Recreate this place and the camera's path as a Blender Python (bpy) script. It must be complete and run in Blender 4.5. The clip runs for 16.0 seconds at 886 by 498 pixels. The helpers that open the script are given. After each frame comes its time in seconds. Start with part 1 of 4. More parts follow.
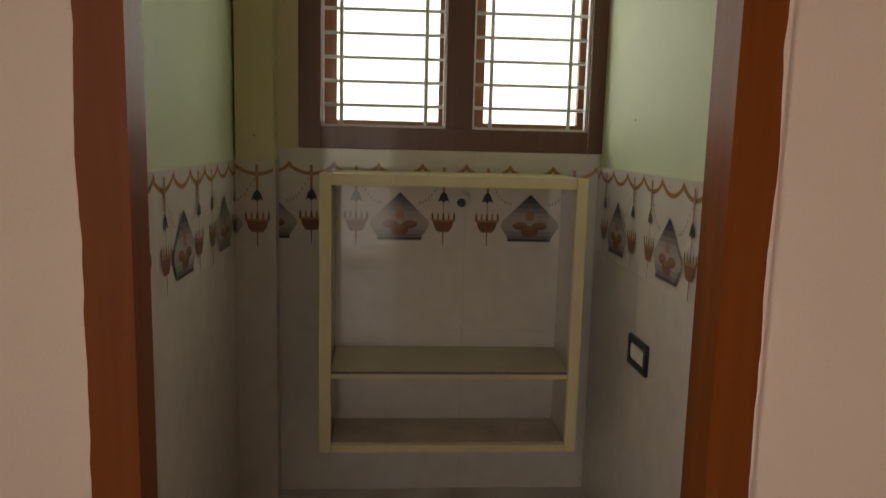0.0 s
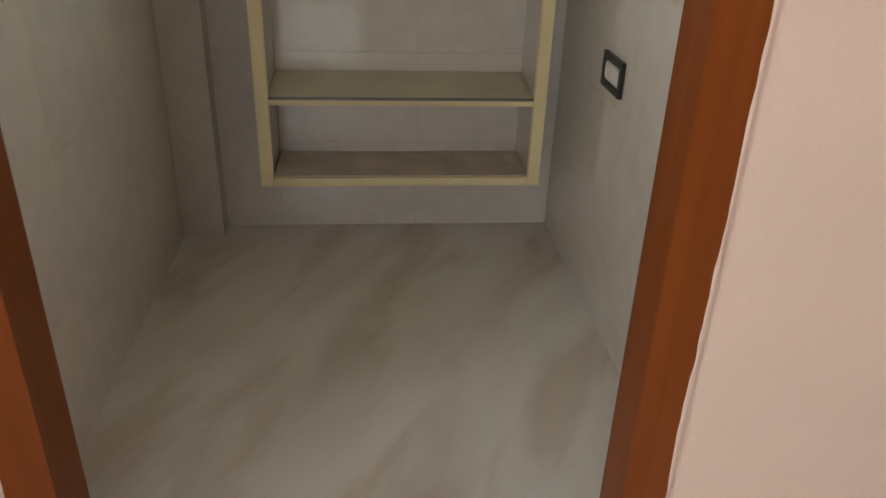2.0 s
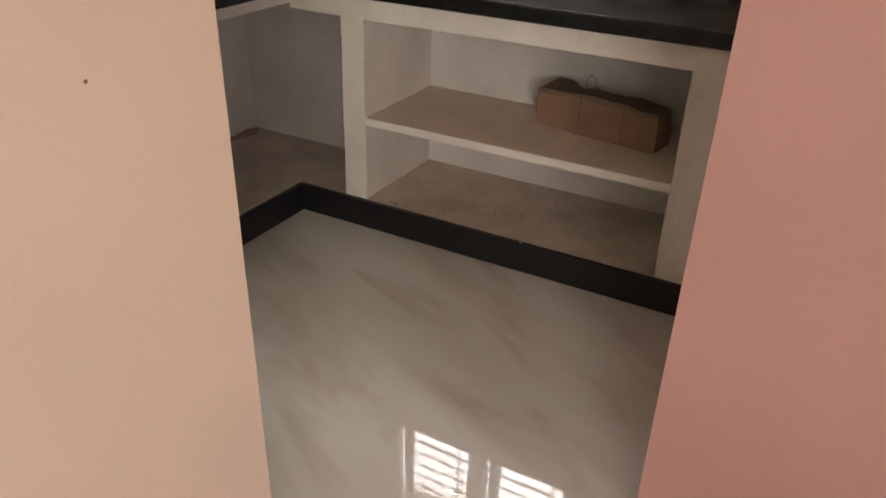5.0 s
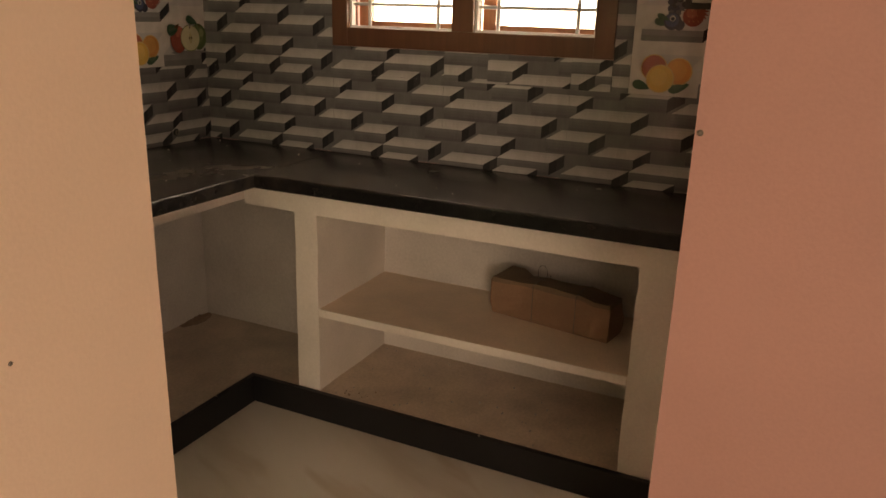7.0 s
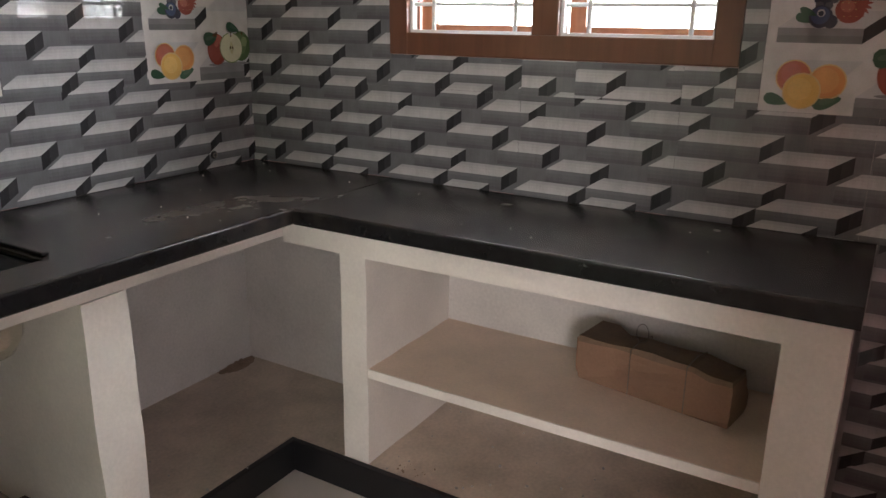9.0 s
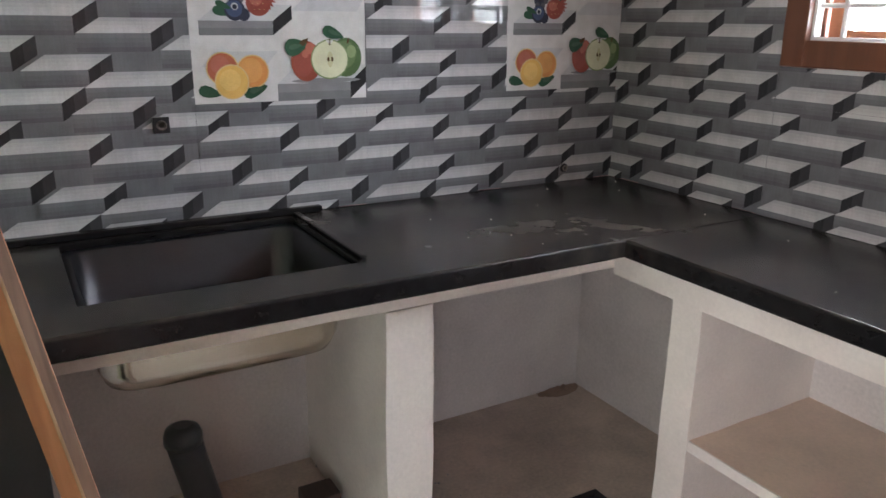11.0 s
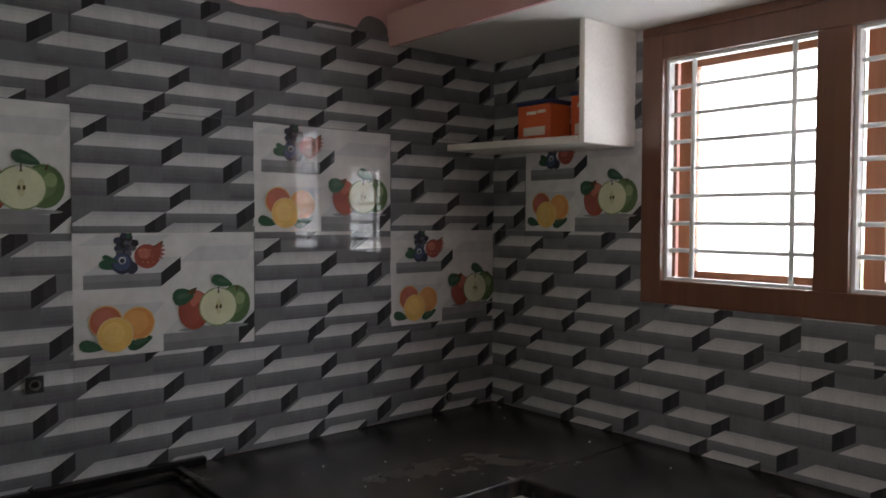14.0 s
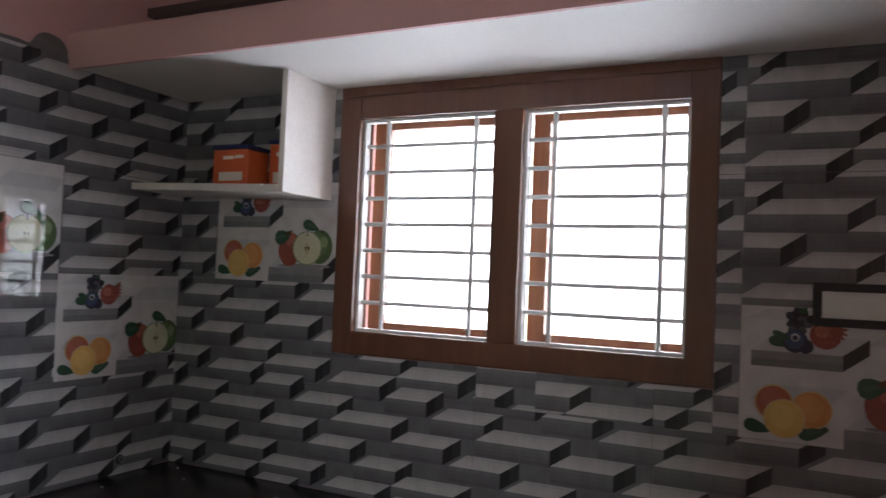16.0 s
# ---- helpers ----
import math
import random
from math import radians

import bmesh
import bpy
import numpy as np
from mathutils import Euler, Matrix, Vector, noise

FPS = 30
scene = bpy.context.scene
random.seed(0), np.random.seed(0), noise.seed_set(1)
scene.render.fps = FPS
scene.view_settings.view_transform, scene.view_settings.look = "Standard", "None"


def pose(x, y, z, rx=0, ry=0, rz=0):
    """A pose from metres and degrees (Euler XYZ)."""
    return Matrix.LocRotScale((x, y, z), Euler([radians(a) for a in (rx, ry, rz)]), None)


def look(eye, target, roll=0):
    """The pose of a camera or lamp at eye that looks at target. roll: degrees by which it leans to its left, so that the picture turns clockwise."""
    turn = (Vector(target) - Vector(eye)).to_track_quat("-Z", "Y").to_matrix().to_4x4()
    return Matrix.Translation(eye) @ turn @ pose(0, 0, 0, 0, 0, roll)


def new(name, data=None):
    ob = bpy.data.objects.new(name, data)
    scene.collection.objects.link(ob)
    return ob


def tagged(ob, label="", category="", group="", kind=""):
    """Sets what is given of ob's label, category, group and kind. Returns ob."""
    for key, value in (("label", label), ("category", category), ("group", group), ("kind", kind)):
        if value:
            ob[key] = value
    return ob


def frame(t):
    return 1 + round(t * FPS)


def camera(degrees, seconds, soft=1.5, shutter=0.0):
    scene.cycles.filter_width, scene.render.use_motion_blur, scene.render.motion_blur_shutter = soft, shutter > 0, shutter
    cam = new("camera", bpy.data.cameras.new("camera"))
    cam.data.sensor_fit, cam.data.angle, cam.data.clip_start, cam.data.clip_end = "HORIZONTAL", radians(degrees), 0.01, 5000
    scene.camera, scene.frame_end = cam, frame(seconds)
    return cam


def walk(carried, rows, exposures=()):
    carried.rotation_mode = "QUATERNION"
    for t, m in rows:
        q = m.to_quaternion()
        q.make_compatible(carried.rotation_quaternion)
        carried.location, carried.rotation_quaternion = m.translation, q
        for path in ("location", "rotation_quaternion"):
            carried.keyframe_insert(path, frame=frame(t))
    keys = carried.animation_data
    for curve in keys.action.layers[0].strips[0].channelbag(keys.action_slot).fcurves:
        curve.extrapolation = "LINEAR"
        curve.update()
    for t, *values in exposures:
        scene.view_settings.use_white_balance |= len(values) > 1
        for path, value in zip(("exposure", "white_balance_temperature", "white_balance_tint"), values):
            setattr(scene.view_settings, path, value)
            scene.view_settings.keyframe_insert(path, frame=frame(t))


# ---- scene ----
cam = camera(60.5, 16.0, shutter=0.3)
PATH = [
    (0, (-2.746, -2.576, 1.278), (-2.612, -0.602, 0.983), 1.4),
    (0.5, (-2.753, -2.575, 1.237), (-2.612, -0.630, 0.795), 1.4),
    (1, (-2.744, -2.547, 1.199), (-2.578, -0.653, 0.576), 1.6),
    (1.5, (-2.709, -2.471, 1.154), (-2.524, -0.644, 0.360), 1.9),
    (2, (-2.654, -2.363, 1.137), (-2.462, -0.593, 0.227), 2.1),
    (2.5, (-2.603, -2.275, 1.136), (-2.224, -0.571, 0.159), 3.6),
    (3, (-2.586, -2.194, 1.139), (-1.855, -0.621, 0.143), 3.6),
    (3.5, (-2.555, -2.156, 1.145), (-1.415, -0.845, 0.154), 4.9),
    (4, (-2.527, -2.154, 1.165), (-1.154, -1.091, 0.173), 6.2),
    (4.5, (-2.497, -2.176, 1.208), (-1.011, -1.287, 0.207), 5.7),
    (5, (-2.469, -2.197, 1.254), (-0.921, -1.379, 0.287), 1.8),
    (7.3, (-2.368, -2.172, 1.360), (-0.636, -1.344, 0.803), 1.7),
    (7.5, (-2.304, -2.192, 1.356), (-0.585, -1.324, 0.81), 1.3),
    (8, (-2.206, -2.182, 1.344), (-0.526, -1.239, 0.8), 0.9),
    (8.5, (-2.103, -2.078, 1.333), (-0.444, -1.109, 0.781), 0.8),
    (9, (-1.989, -1.972, 1.338), (-0.344, -0.996, 0.755), 0.7),
    (9.5, (-1.871, -1.923, 1.330), (-0.297, -0.858, 0.707), -0.3),
    (10, (-1.753, -1.892, 1.328), (-0.456, -0.508, 0.696), -1.3),
    (10.2, (-1.723, -1.883, 1.330), (-0.549, -0.393, 0.695), -0.9),
    (12.3, (-1.723, -1.882, 1.367), (-0.85, -0.142, 0.918), 0.3),
    (12.5, (-1.747, -1.868, 1.386), (-0.794, -0.147, 1.023), -0.2),
    (13, (-1.781, -1.853, 1.411), (-0.661, -0.216, 1.159), 0.1),
    (13.5, (-1.798, -1.851, 1.427), (-0.611, -0.251, 1.251), 0.1),
    (14, (-1.791, -1.854, 1.454), (-0.499, -0.328, 1.379), 0.2),
    (14.5, (-1.788, -1.85, 1.471), (-0.42, -0.39, 1.483), 0.1),
    (15, (-1.784, -1.846, 1.467), (-0.284, -0.525, 1.525), 0.3),
    (15.5, (-1.796, -1.826, 1.466), (-0.130, -0.720, 1.539), 0.8),
    (16, (-1.803, -1.819, 1.455), (-0.010, -0.937, 1.529), 2.4),
]
EXPOSURES = [(0.0, -0.85, 7100, 8), (1.5, -0.05, 6650, 5), (2.5, 0.28, 5650, 4), (3.5, 0.33, 5250, 7), (4.3, 0.28, 5750, 8), (5.0, 0.15, 6900, 10), (7.3, -0.4, 11000, 19),
             (8.0, -0.35, 10400, 20), (8.5, 0.0, 8300, 14), (9.0, 0.45, 6250, 10), (10.2, 0.7, 5900, 10), (12.5, 0.38, 6000, 10), (13.5, -0.3, 6150, 10), (14.5, -0.95, 6100, 10), (15.5, -0.9, 5900, 11), (16.0, -0.58, 5800, 12)]
walk(cam, [(t, look(eye, target, roll)) for t, eye, target, roll in PATH], EXPOSURES)

# ---- light ----
world = bpy.data.worlds.new("world")
scene.world = world
world.use_nodes = True
wn = world.node_tree.nodes
wl = world.node_tree.links
sky = wn.new("ShaderNodeTexSky")
sky.sky_type = "NISHITA"
sky.sun_disc = False
sky.sun_elevation = radians(58)
sky.sun_rotation = radians(200)
wl.new(sky.outputs[0], wn["Background"].inputs[0])
wn["Background"].inputs[1].default_value = 0.12

sun = new("sun", bpy.data.lights.new("sun", "SUN"))
sun.data.energy, sun.data.angle, sun.data.color = 3.0, radians(0.5), (1.0, 0.95, 0.87)
sun.matrix_world = look((0, 0, 20), (6.0, 10.0, 0))


def window_light(name, place, target, width, height, power, color, spread=180):
    ob = new(name, bpy.data.lights.new(name, "AREA"))
    ob.data.shape, ob.data.size, ob.data.size_y = "RECTANGLE", width, height
    ob.data.energy, ob.data.color, ob.data.spread = power, color, radians(spread)
    ob.matrix_world = look(place, target)
    return ob


window_light("sky_light_kitchen", (0.135, -1.106, 1.593), (-1.0, -1.106, 1.593), 0.98, 0.68, 29, (0.97, 0.97, 1.0))
window_light("sky_light_prayer_room", (-2.538, 0.135, 1.674), (-2.538, -1, 1.674), 1.0, 0.86, 13, (0.97, 1.0, 0.94))
window_light("sky_light_hall_door", (-3.3, -4.8, 1.1), (-2.3, -1.6, 1.1), 1.15, 2.0, 9, (1.0, 0.89, 0.84), 115)
window_light("sky_light_hall_window", (-4.85, -3.6, 1.5), (-1.45, -1.8, 0.9), 1.2, 1.2, 10.5, (1.0, 0.89, 0.84), 75)


# ---- materials ----
def material(name, colour, rough=0.5, metal=0.0, vary=0.12, scale=6.0, fine=60.0, bump=0.1, spec=0.5, dirt=None, coat=0.0):
    """A surface with broad stains and fine grain, at real-world size."""
    m = bpy.data.materials.new(name)
    m.use_nodes = True
    n, l = m.node_tree.nodes, m.node_tree.links
    b = n["Principled BSDF"]
    b.inputs["Roughness"].default_value = rough
    b.inputs["Metallic"].default_value = metal
    b.inputs["Specular IOR Level"].default_value = spec
    b.inputs["Coat Weight"].default_value = coat
    b.inputs["Coat Roughness"].default_value = 0.05
    geo = n.new("ShaderNodeNewGeometry")
    broad = n.new("ShaderNodeTexNoise")
    broad.inputs["Scale"].default_value, broad.inputs["Detail"].default_value = scale, 5
    grain = n.new("ShaderNodeTexNoise")
    grain.inputs["Scale"].default_value, grain.inputs["Detail"].default_value = fine, 4
    l.new(geo.outputs["Position"], broad.inputs["Vector"])
    l.new(geo.outputs["Position"], grain.inputs["Vector"])
    ramp = n.new("ShaderNodeValToRGB")
    lo = dirt or tuple(c * (1 - vary) for c in colour)
    hi = tuple(min(1, c * (1 + vary * 0.5)) for c in colour)
    ramp.color_ramp.elements[0].position, ramp.color_ramp.elements[1].position = 0.3, 0.62
    ramp.color_ramp.elements[0].color, ramp.color_ramp.elements[1].color = (*lo, 1), (*hi, 1)
    mixf = n.new("ShaderNodeMath")
    mixf.operation = "MULTIPLY_ADD"
    mixf.inputs[1].default_value, mixf.inputs[2].default_value = 0.35, 0.0
    l.new(grain.outputs[0], mixf.inputs[0])
    addf = n.new("ShaderNodeMath")
    addf.operation = "MULTIPLY_ADD"
    addf.inputs[1].default_value = 0.65
    l.new(broad.outputs[0], addf.inputs[0])
    l.new(mixf.outputs[0], addf.inputs[2])
    l.new(addf.outputs[0], ramp.inputs[0])
    l.new(ramp.outputs[0], b.inputs["Base Color"])
    rr = n.new("ShaderNodeMapRange")
    rr.inputs[3].default_value, rr.inputs[4].default_value = max(0.02, rough * 0.8), min(1, rough * 1.2)
    l.new(broad.outputs[0], rr.inputs[0])
    l.new(rr.outputs[0], b.inputs["Roughness"])
    if bump:
        bp = n.new("ShaderNodeBump")
        bp.inputs["Strength"].default_value, bp.inputs["Distance"].default_value = bump, 0.004
        l.new(grain.outputs[0], bp.inputs["Height"])
        l.new(bp.outputs[0], b.inputs["Normal"])
    return m


def wood(name, light, dark, rough=0.4, along="Z", coat=0.2, spec=0.5):
    m = material(name, light, rough, coat=coat, spec=spec)
    n, l = m.node_tree.nodes, m.node_tree.links
    b = n["Principled BSDF"]
    mp = n.new("ShaderNodeMapping")
    mp.inputs["Scale"].default_value = {"Z": (30, 30, 1.6), "X": (1.6, 30, 30), "Y": (30, 1.6, 30)}[along]
    geo = n.new("ShaderNodeNewGeometry")
    nz = n.new("ShaderNodeTexNoise")
    nz.inputs["Scale"].default_value, nz.inputs["Detail"].default_value, nz.inputs["Distortion"].default_value = 1.3, 6, 0.6
    l.new(geo.outputs["Position"], mp.inputs[0])
    l.new(mp.outputs[0], nz.inputs["Vector"])
    rp = n.new("ShaderNodeValToRGB")
    rp.color_ramp.elements[0].position, rp.color_ramp.elements[1].position = 0.3, 0.7
    rp.color_ramp.elements[0].color, rp.color_ramp.elements[1].color = (*dark, 1), (*light, 1)
    l.new(nz.outputs[0], rp.inputs[0])
    l.new(rp.outputs[0], b.inputs["Base Color"])
    return m


def marble(name):
    """Polished floor tile: warm pale grey with soft tan veins in one direction."""
    m = bpy.data.materials.new(name)
    m.use_nodes = True
    n, l = m.node_tree.nodes, m.node_tree.links
    b = n["Principled BSDF"]
    geo = n.new("ShaderNodeNewGeometry")
    mp = n.new("ShaderNodeMapping")
    mp.vector_type = "TEXTURE"
    mp.inputs["Rotation"].default_value = (0, 0, radians(63))
    mp.inputs["Scale"].default_value = (0.62, 0.20, 1)
    l.new(geo.outputs["Position"], mp.inputs[0])
    clouds = n.new("ShaderNodeTexNoise")
    clouds.inputs["Scale"].default_value, clouds.inputs["Detail"].default_value, clouds.inputs["Distortion"].default_value = 0.8, 5, 0.4
    l.new(mp.outputs[0], clouds.inputs["Vector"])
    r1 = n.new("ShaderNodeValToRGB")
    e = r1.color_ramp.elements
    e[0].position, e[0].color = 0.30, (0.60, 0.535, 0.470, 1)
    e[1].position, e[1].color = 0.62, (0.755, 0.715, 0.665, 1)
    k = r1.color_ramp.elements.new(0.46)
    k.color = (0.70, 0.650, 0.592, 1)
    l.new(clouds.outputs[0], r1.inputs[0])
    # short soft streaks, only where a second pattern lets them through
    vein = n.new("ShaderNodeTexNoise")
    vein.inputs["Scale"].default_value, vein.inputs["Detail"].default_value, vein.inputs["Distortion"].default_value = 1.2, 3, 0.5
    l.new(mp.outputs[0], vein.inputs["Vector"])
    dark = n.new("ShaderNodeMapRange")
    dark.interpolation_type = "SMOOTHSTEP"
    dark.inputs[1].default_value, dark.inputs[2].default_value, dark.inputs[3].default_value, dark.inputs[4].default_value = 0.50, 0.28, 0.0, 0.55
    l.new(vein.outputs[0], dark.inputs[0])
    mx = n.new("ShaderNodeMix")
    mx.data_type, mx.blend_type = "RGBA", "MULTIPLY"
    l.new(dark.outputs[0], mx.inputs[0])
    l.new(r1.outputs[0], mx.inputs[6])
    mx.inputs[7].default_value = (0.72, 0.61, 0.50, 1)
    l.new(mx.outputs[2], b.inputs["Base Color"])
    rr = n.new("ShaderNodeMapRange")
    rr.inputs[3].default_value, rr.inputs[4].default_value = 0.0, 0.008
    l.new(clouds.outputs[0], rr.inputs[0])
    l.new(rr.outputs[0], b.inputs["Roughness"])
    return m


M = {}
M["pink"] = material("pink_wall_paint", (0.50, 0.285, 0.255), 0.62, vary=0.08, scale=3, fine=180, bump=0.12)
M["rose"] = material("rose_wall_paint", (0.66, 0.40, 0.39), 0.62, vary=0.08, scale=3, fine=180, bump=0.12)
M["peach"] = material("peach_wall_paint", (0.80, 0.645, 0.53), 0.6, vary=0.06, scale=3, fine=180, bump=0.12)
M["green"] = material("pale_green_wall_paint", (0.60, 0.66, 0.45), 0.65, vary=0.08, scale=3, fine=180, bump=0.12)
M["yellow"] = material("pale_yellow_wall_paint", (0.62, 0.56, 0.33), 0.65, vary=0.08, scale=3, fine=180, bump=0.12)
M["white"] = material("white_limewash", (0.82, 0.775, 0.725), 0.75, vary=0.12, scale=5, fine=120, bump=0.12)
M["plaster"] = material("grey_white_plaster", (0.68, 0.645, 0.62), 0.8, vary=0.2, scale=4, fine=110, bump=0.14)
M["ceiling"] = material("ceiling_paint", (0.82, 0.80, 0.76), 0.7, vary=0.06, scale=3, fine=150, bump=0.1)
M["floor"] = marble("polished_marble_tile")
M["bayfloor"] = material("dusty_bay_floor", (0.60, 0.50, 0.42), 0.5, vary=0.3, scale=7, fine=90, bump=0.1)
M["nicheslab"] = material("dusty_olive_slab", (0.60, 0.54, 0.42), 0.45, vary=0.12, scale=6, fine=90, bump=0.05)
M["crumb"] = material("mortar_crumb", (0.52, 0.48, 0.44), 0.9, vary=0.3, scale=40, fine=200, bump=0.2)
M["brickdust"] = material("brown_brick_dust", (0.33, 0.24, 0.18), 0.9, vary=0.3, scale=40, fine=200, bump=0.2)
M["shelfdust"] = material("dusty_limewashed_shelf", (0.80, 0.645, 0.53), 0.7, vary=0.14, scale=7, fine=110, bump=0.1)


def dusty_granite(name):
    m = material(name, (0.011, 0.011, 0.012), 0.2, vary=0.4, scale=30, fine=500, bump=0.02, spec=0.3)
    n, l = m.node_tree.nodes, m.node_tree.links
    b = n["Principled BSDF"]
    old = b.inputs["Base Color"].links[0].from_socket
    geo = n.new("ShaderNodeNewGeometry")
    patch = n.new("ShaderNodeTexNoise")
    patch.inputs["Scale"].default_value, patch.inputs["Detail"].default_value, patch.inputs["Distortion"].default_value = 6.0, 3, 0.0
    l.new(geo.outputs["Position"], patch.inputs["Vector"])
    rp = n.new("ShaderNodeValToRGB")
    rp.color_ramp.elements[0].position, rp.color_ramp.elements[1].position = 0.36, 0.80
    rp.color_ramp.elements[0].color, rp.color_ramp.elements[1].color = (0.0, 0.0, 0.0, 1), (0.28, 0.28, 0.28, 1)
    l.new(patch.outputs[0], rp.inputs[0])
    up = n.new("ShaderNodeSeparateXYZ")
    l.new(geo.outputs["Normal"], up.inputs[0])
    face = n.new("ShaderNodeMath")
    face.operation = "MULTIPLY"
    face.use_clamp = True
    l.new(up.outputs[2], face.inputs[0])
    l.new(rp.outputs[0], face.inputs[1])
    # a smear of trodden dust round the inner corner
    away = n.new("ShaderNodeVectorMath")
    away.operation = "DISTANCE"
    away.inputs[1].default_value = (-0.52, -0.50, 0.84)
    l.new(geo.outputs["Position"], away.inputs[0])
    near = n.new("ShaderNodeMapRange")
    near.inputs[1].default_value, near.inputs[2].default_value, near.inputs[3].default_value, near.inputs[4].default_value = 0.04, 0.34, 0.26, 0.0
    l.new(away.outputs["Value"], near.inputs[0])
    streak = n.new("ShaderNodeTexNoise")
    streak.inputs["Scale"].default_value, streak.inputs["Detail"].default_value, streak.inputs["Distortion"].default_value = 16, 4, 0.2
    l.new(geo.outputs["Position"], streak.inputs["Vector"])
    sr = n.new("ShaderNodeMapRange")
    sr.inputs[1].default_value, sr.inputs[2].default_value = 0.36, 0.80
    l.new(streak.outputs[0], sr.inputs[0])
    smear = n.new("ShaderNodeMath")
    smear.operation = "MULTIPLY"
    l.new(near.outputs[0], smear.inputs[0])
    l.new(sr.outputs[0], smear.inputs[1])
    both = n.new("ShaderNodeMath")
    both.operation = "ADD"
    both.use_clamp = True
    l.new(smear.outputs[0], both.inputs[0])
    l.new(face.outputs[0], both.inputs[1])
    face = both
    mx = n.new("ShaderNodeMix")
    mx.data_type = "RGBA"
    l.new(face.outputs[0], mx.inputs[0])
    l.new(old, mx.inputs[6])
    mx.inputs[7].default_value = (0.20, 0.16, 0.13, 1)
    l.new(mx.outputs[2], b.inputs["Base Color"])
    mr = n.new("ShaderNodeMapRange")
    mr.inputs[3].default_value, mr.inputs[4].default_value = 0.25, 0.36
    l.new(face.outputs[0], mr.inputs[0])
    l.new(mr.outputs[0], b.inputs["Roughness"])
    return m


M["granite"] = dusty_granite("dusty_black_granite")
M["skirt"] = material("black_skirting_tile", (0.012, 0.012, 0.014), 0.38, vary=0.4, scale=8, fine=200, bump=0.02)
M["frame"] = wood("brown_painted_wood", (0.155, 0.062, 0.032), (0.115, 0.045, 0.024), 0.35)
M["doorframe"] = wood("red_brown_varnished_wood", (0.225, 0.060, 0.009), (0.185, 0.047, 0.007), 0.42, coat=0.0, spec=0.22)
M["sash"] = wood("orange_brown_wood", (0.36, 0.16, 0.075), (0.26, 0.10, 0.045), 0.45)
M["bar"] = material("white_enamelled_steel", (0.78, 0.78, 0.76), 0.3, vary=0.05, scale=20, bump=0.02)
M["cream"] = material("cream_paint", (0.74, 0.64, 0.37), 0.5, vary=0.08, scale=5, fine=150, bump=0.1)
# the shade inside the bowl is put into this near-black steel
M["steel"] = material("shaded_stainless_steel", (0.07, 0.07, 0.074), 0.40, metal=1.0, vary=0.15, scale=6, fine=250, bump=0.03)
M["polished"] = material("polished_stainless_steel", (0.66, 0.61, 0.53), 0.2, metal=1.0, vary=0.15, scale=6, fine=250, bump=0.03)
M["card"] = material("brown_cardboard", (0.30, 0.178, 0.118), 0.85, vary=0.16, scale=10, fine=140, bump=0.15)
M["carddark"] = material("darker_cardboard_top", (0.20, 0.135, 0.09), 0.9, vary=0.25, scale=10, fine=140, bump=0.15)
M["wire"] = material("grey_string", (0.16, 0.14, 0.12), 0.6, bump=0)
M["black"] = material("black_plastic", (0.014, 0.014, 0.015), 0.35, vary=0.2, bump=0.02)
M["switch"] = material("white_switch_plastic", (0.78, 0.77, 0.72), 0.3, vary=0.04, bump=0)
M["dark"] = wood("dark_weathered_timber", (0.085, 0.058, 0.05), (0.05, 0.034, 0.03), 0.7, "Y", 0)
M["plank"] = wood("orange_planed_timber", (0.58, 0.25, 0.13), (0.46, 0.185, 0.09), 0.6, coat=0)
M["plankedge"] = wood("dark_brown_timber", (0.17, 0.10, 0.06), (0.08, 0.045, 0.028), 0.8, coat=0)
M["palestrip"] = wood("pale_timber_strip", (0.52, 0.34, 0.20), (0.30, 0.18, 0.10), 0.8, coat=0)
M["orange"] = material("orange_packaging", (0.62, 0.12, 0.035), 0.4, vary=0.08, scale=12, bump=0.02)
M["blue"] = material("navy_lid", (0.02, 0.03, 0.10), 0.4, vary=0.1, bump=0.02)
M["label"] = material("pale_label", (0.72, 0.66, 0.56), 0.5, vary=0.08, bump=0)
M["outwall"] = material("outside_render", (0.55, 0.52, 0.46), 0.85, vary=0.15, scale=2, fine=60, bump=0.2)
M["earth"] = material("dry_earth", (0.27, 0.22, 0.16), 0.95, vary=0.3, scale=0.6, fine=25, bump=0.4)
M["grout"] = material("grey_grout", (0.40, 0.39, 0.38), 0.9, vary=0.15, scale=8, fine=200, bump=0.2)
M["mortar"] = material("dark_grey_mortar", (0.15, 0.145, 0.14), 0.9, vary=0.3, scale=20, fine=200, bump=0.4)
M["palegrout"] = material("cream_grout", (0.62, 0.57, 0.51), 0.85, vary=0.1, scale=8, fine=200, bump=0.2)

# bright sky over leaves, beyond the kitchen window
trees = bpy.data.materials.new("sunlit_trees_and_sky")
trees.use_nodes = True
kn, kl = trees.node_tree.nodes, trees.node_tree.links
kn.remove(kn["Principled BSDF"])
glow = kn.new("ShaderNodeEmission")
where = kn.new("ShaderNodeNewGeometry")
leaves = kn.new("ShaderNodeTexNoise")
leaves.inputs["Scale"].default_value, leaves.inputs["Detail"].default_value, leaves.inputs["Roughness"].default_value = 1.3, 6, 0.65
kl.new(where.outputs["Position"], leaves.inputs["Vector"])
height = kn.new("ShaderNodeSeparateXYZ")
kl.new(where.outputs["Position"], height.inputs[0])
lift = kn.new("ShaderNodeMapRange")
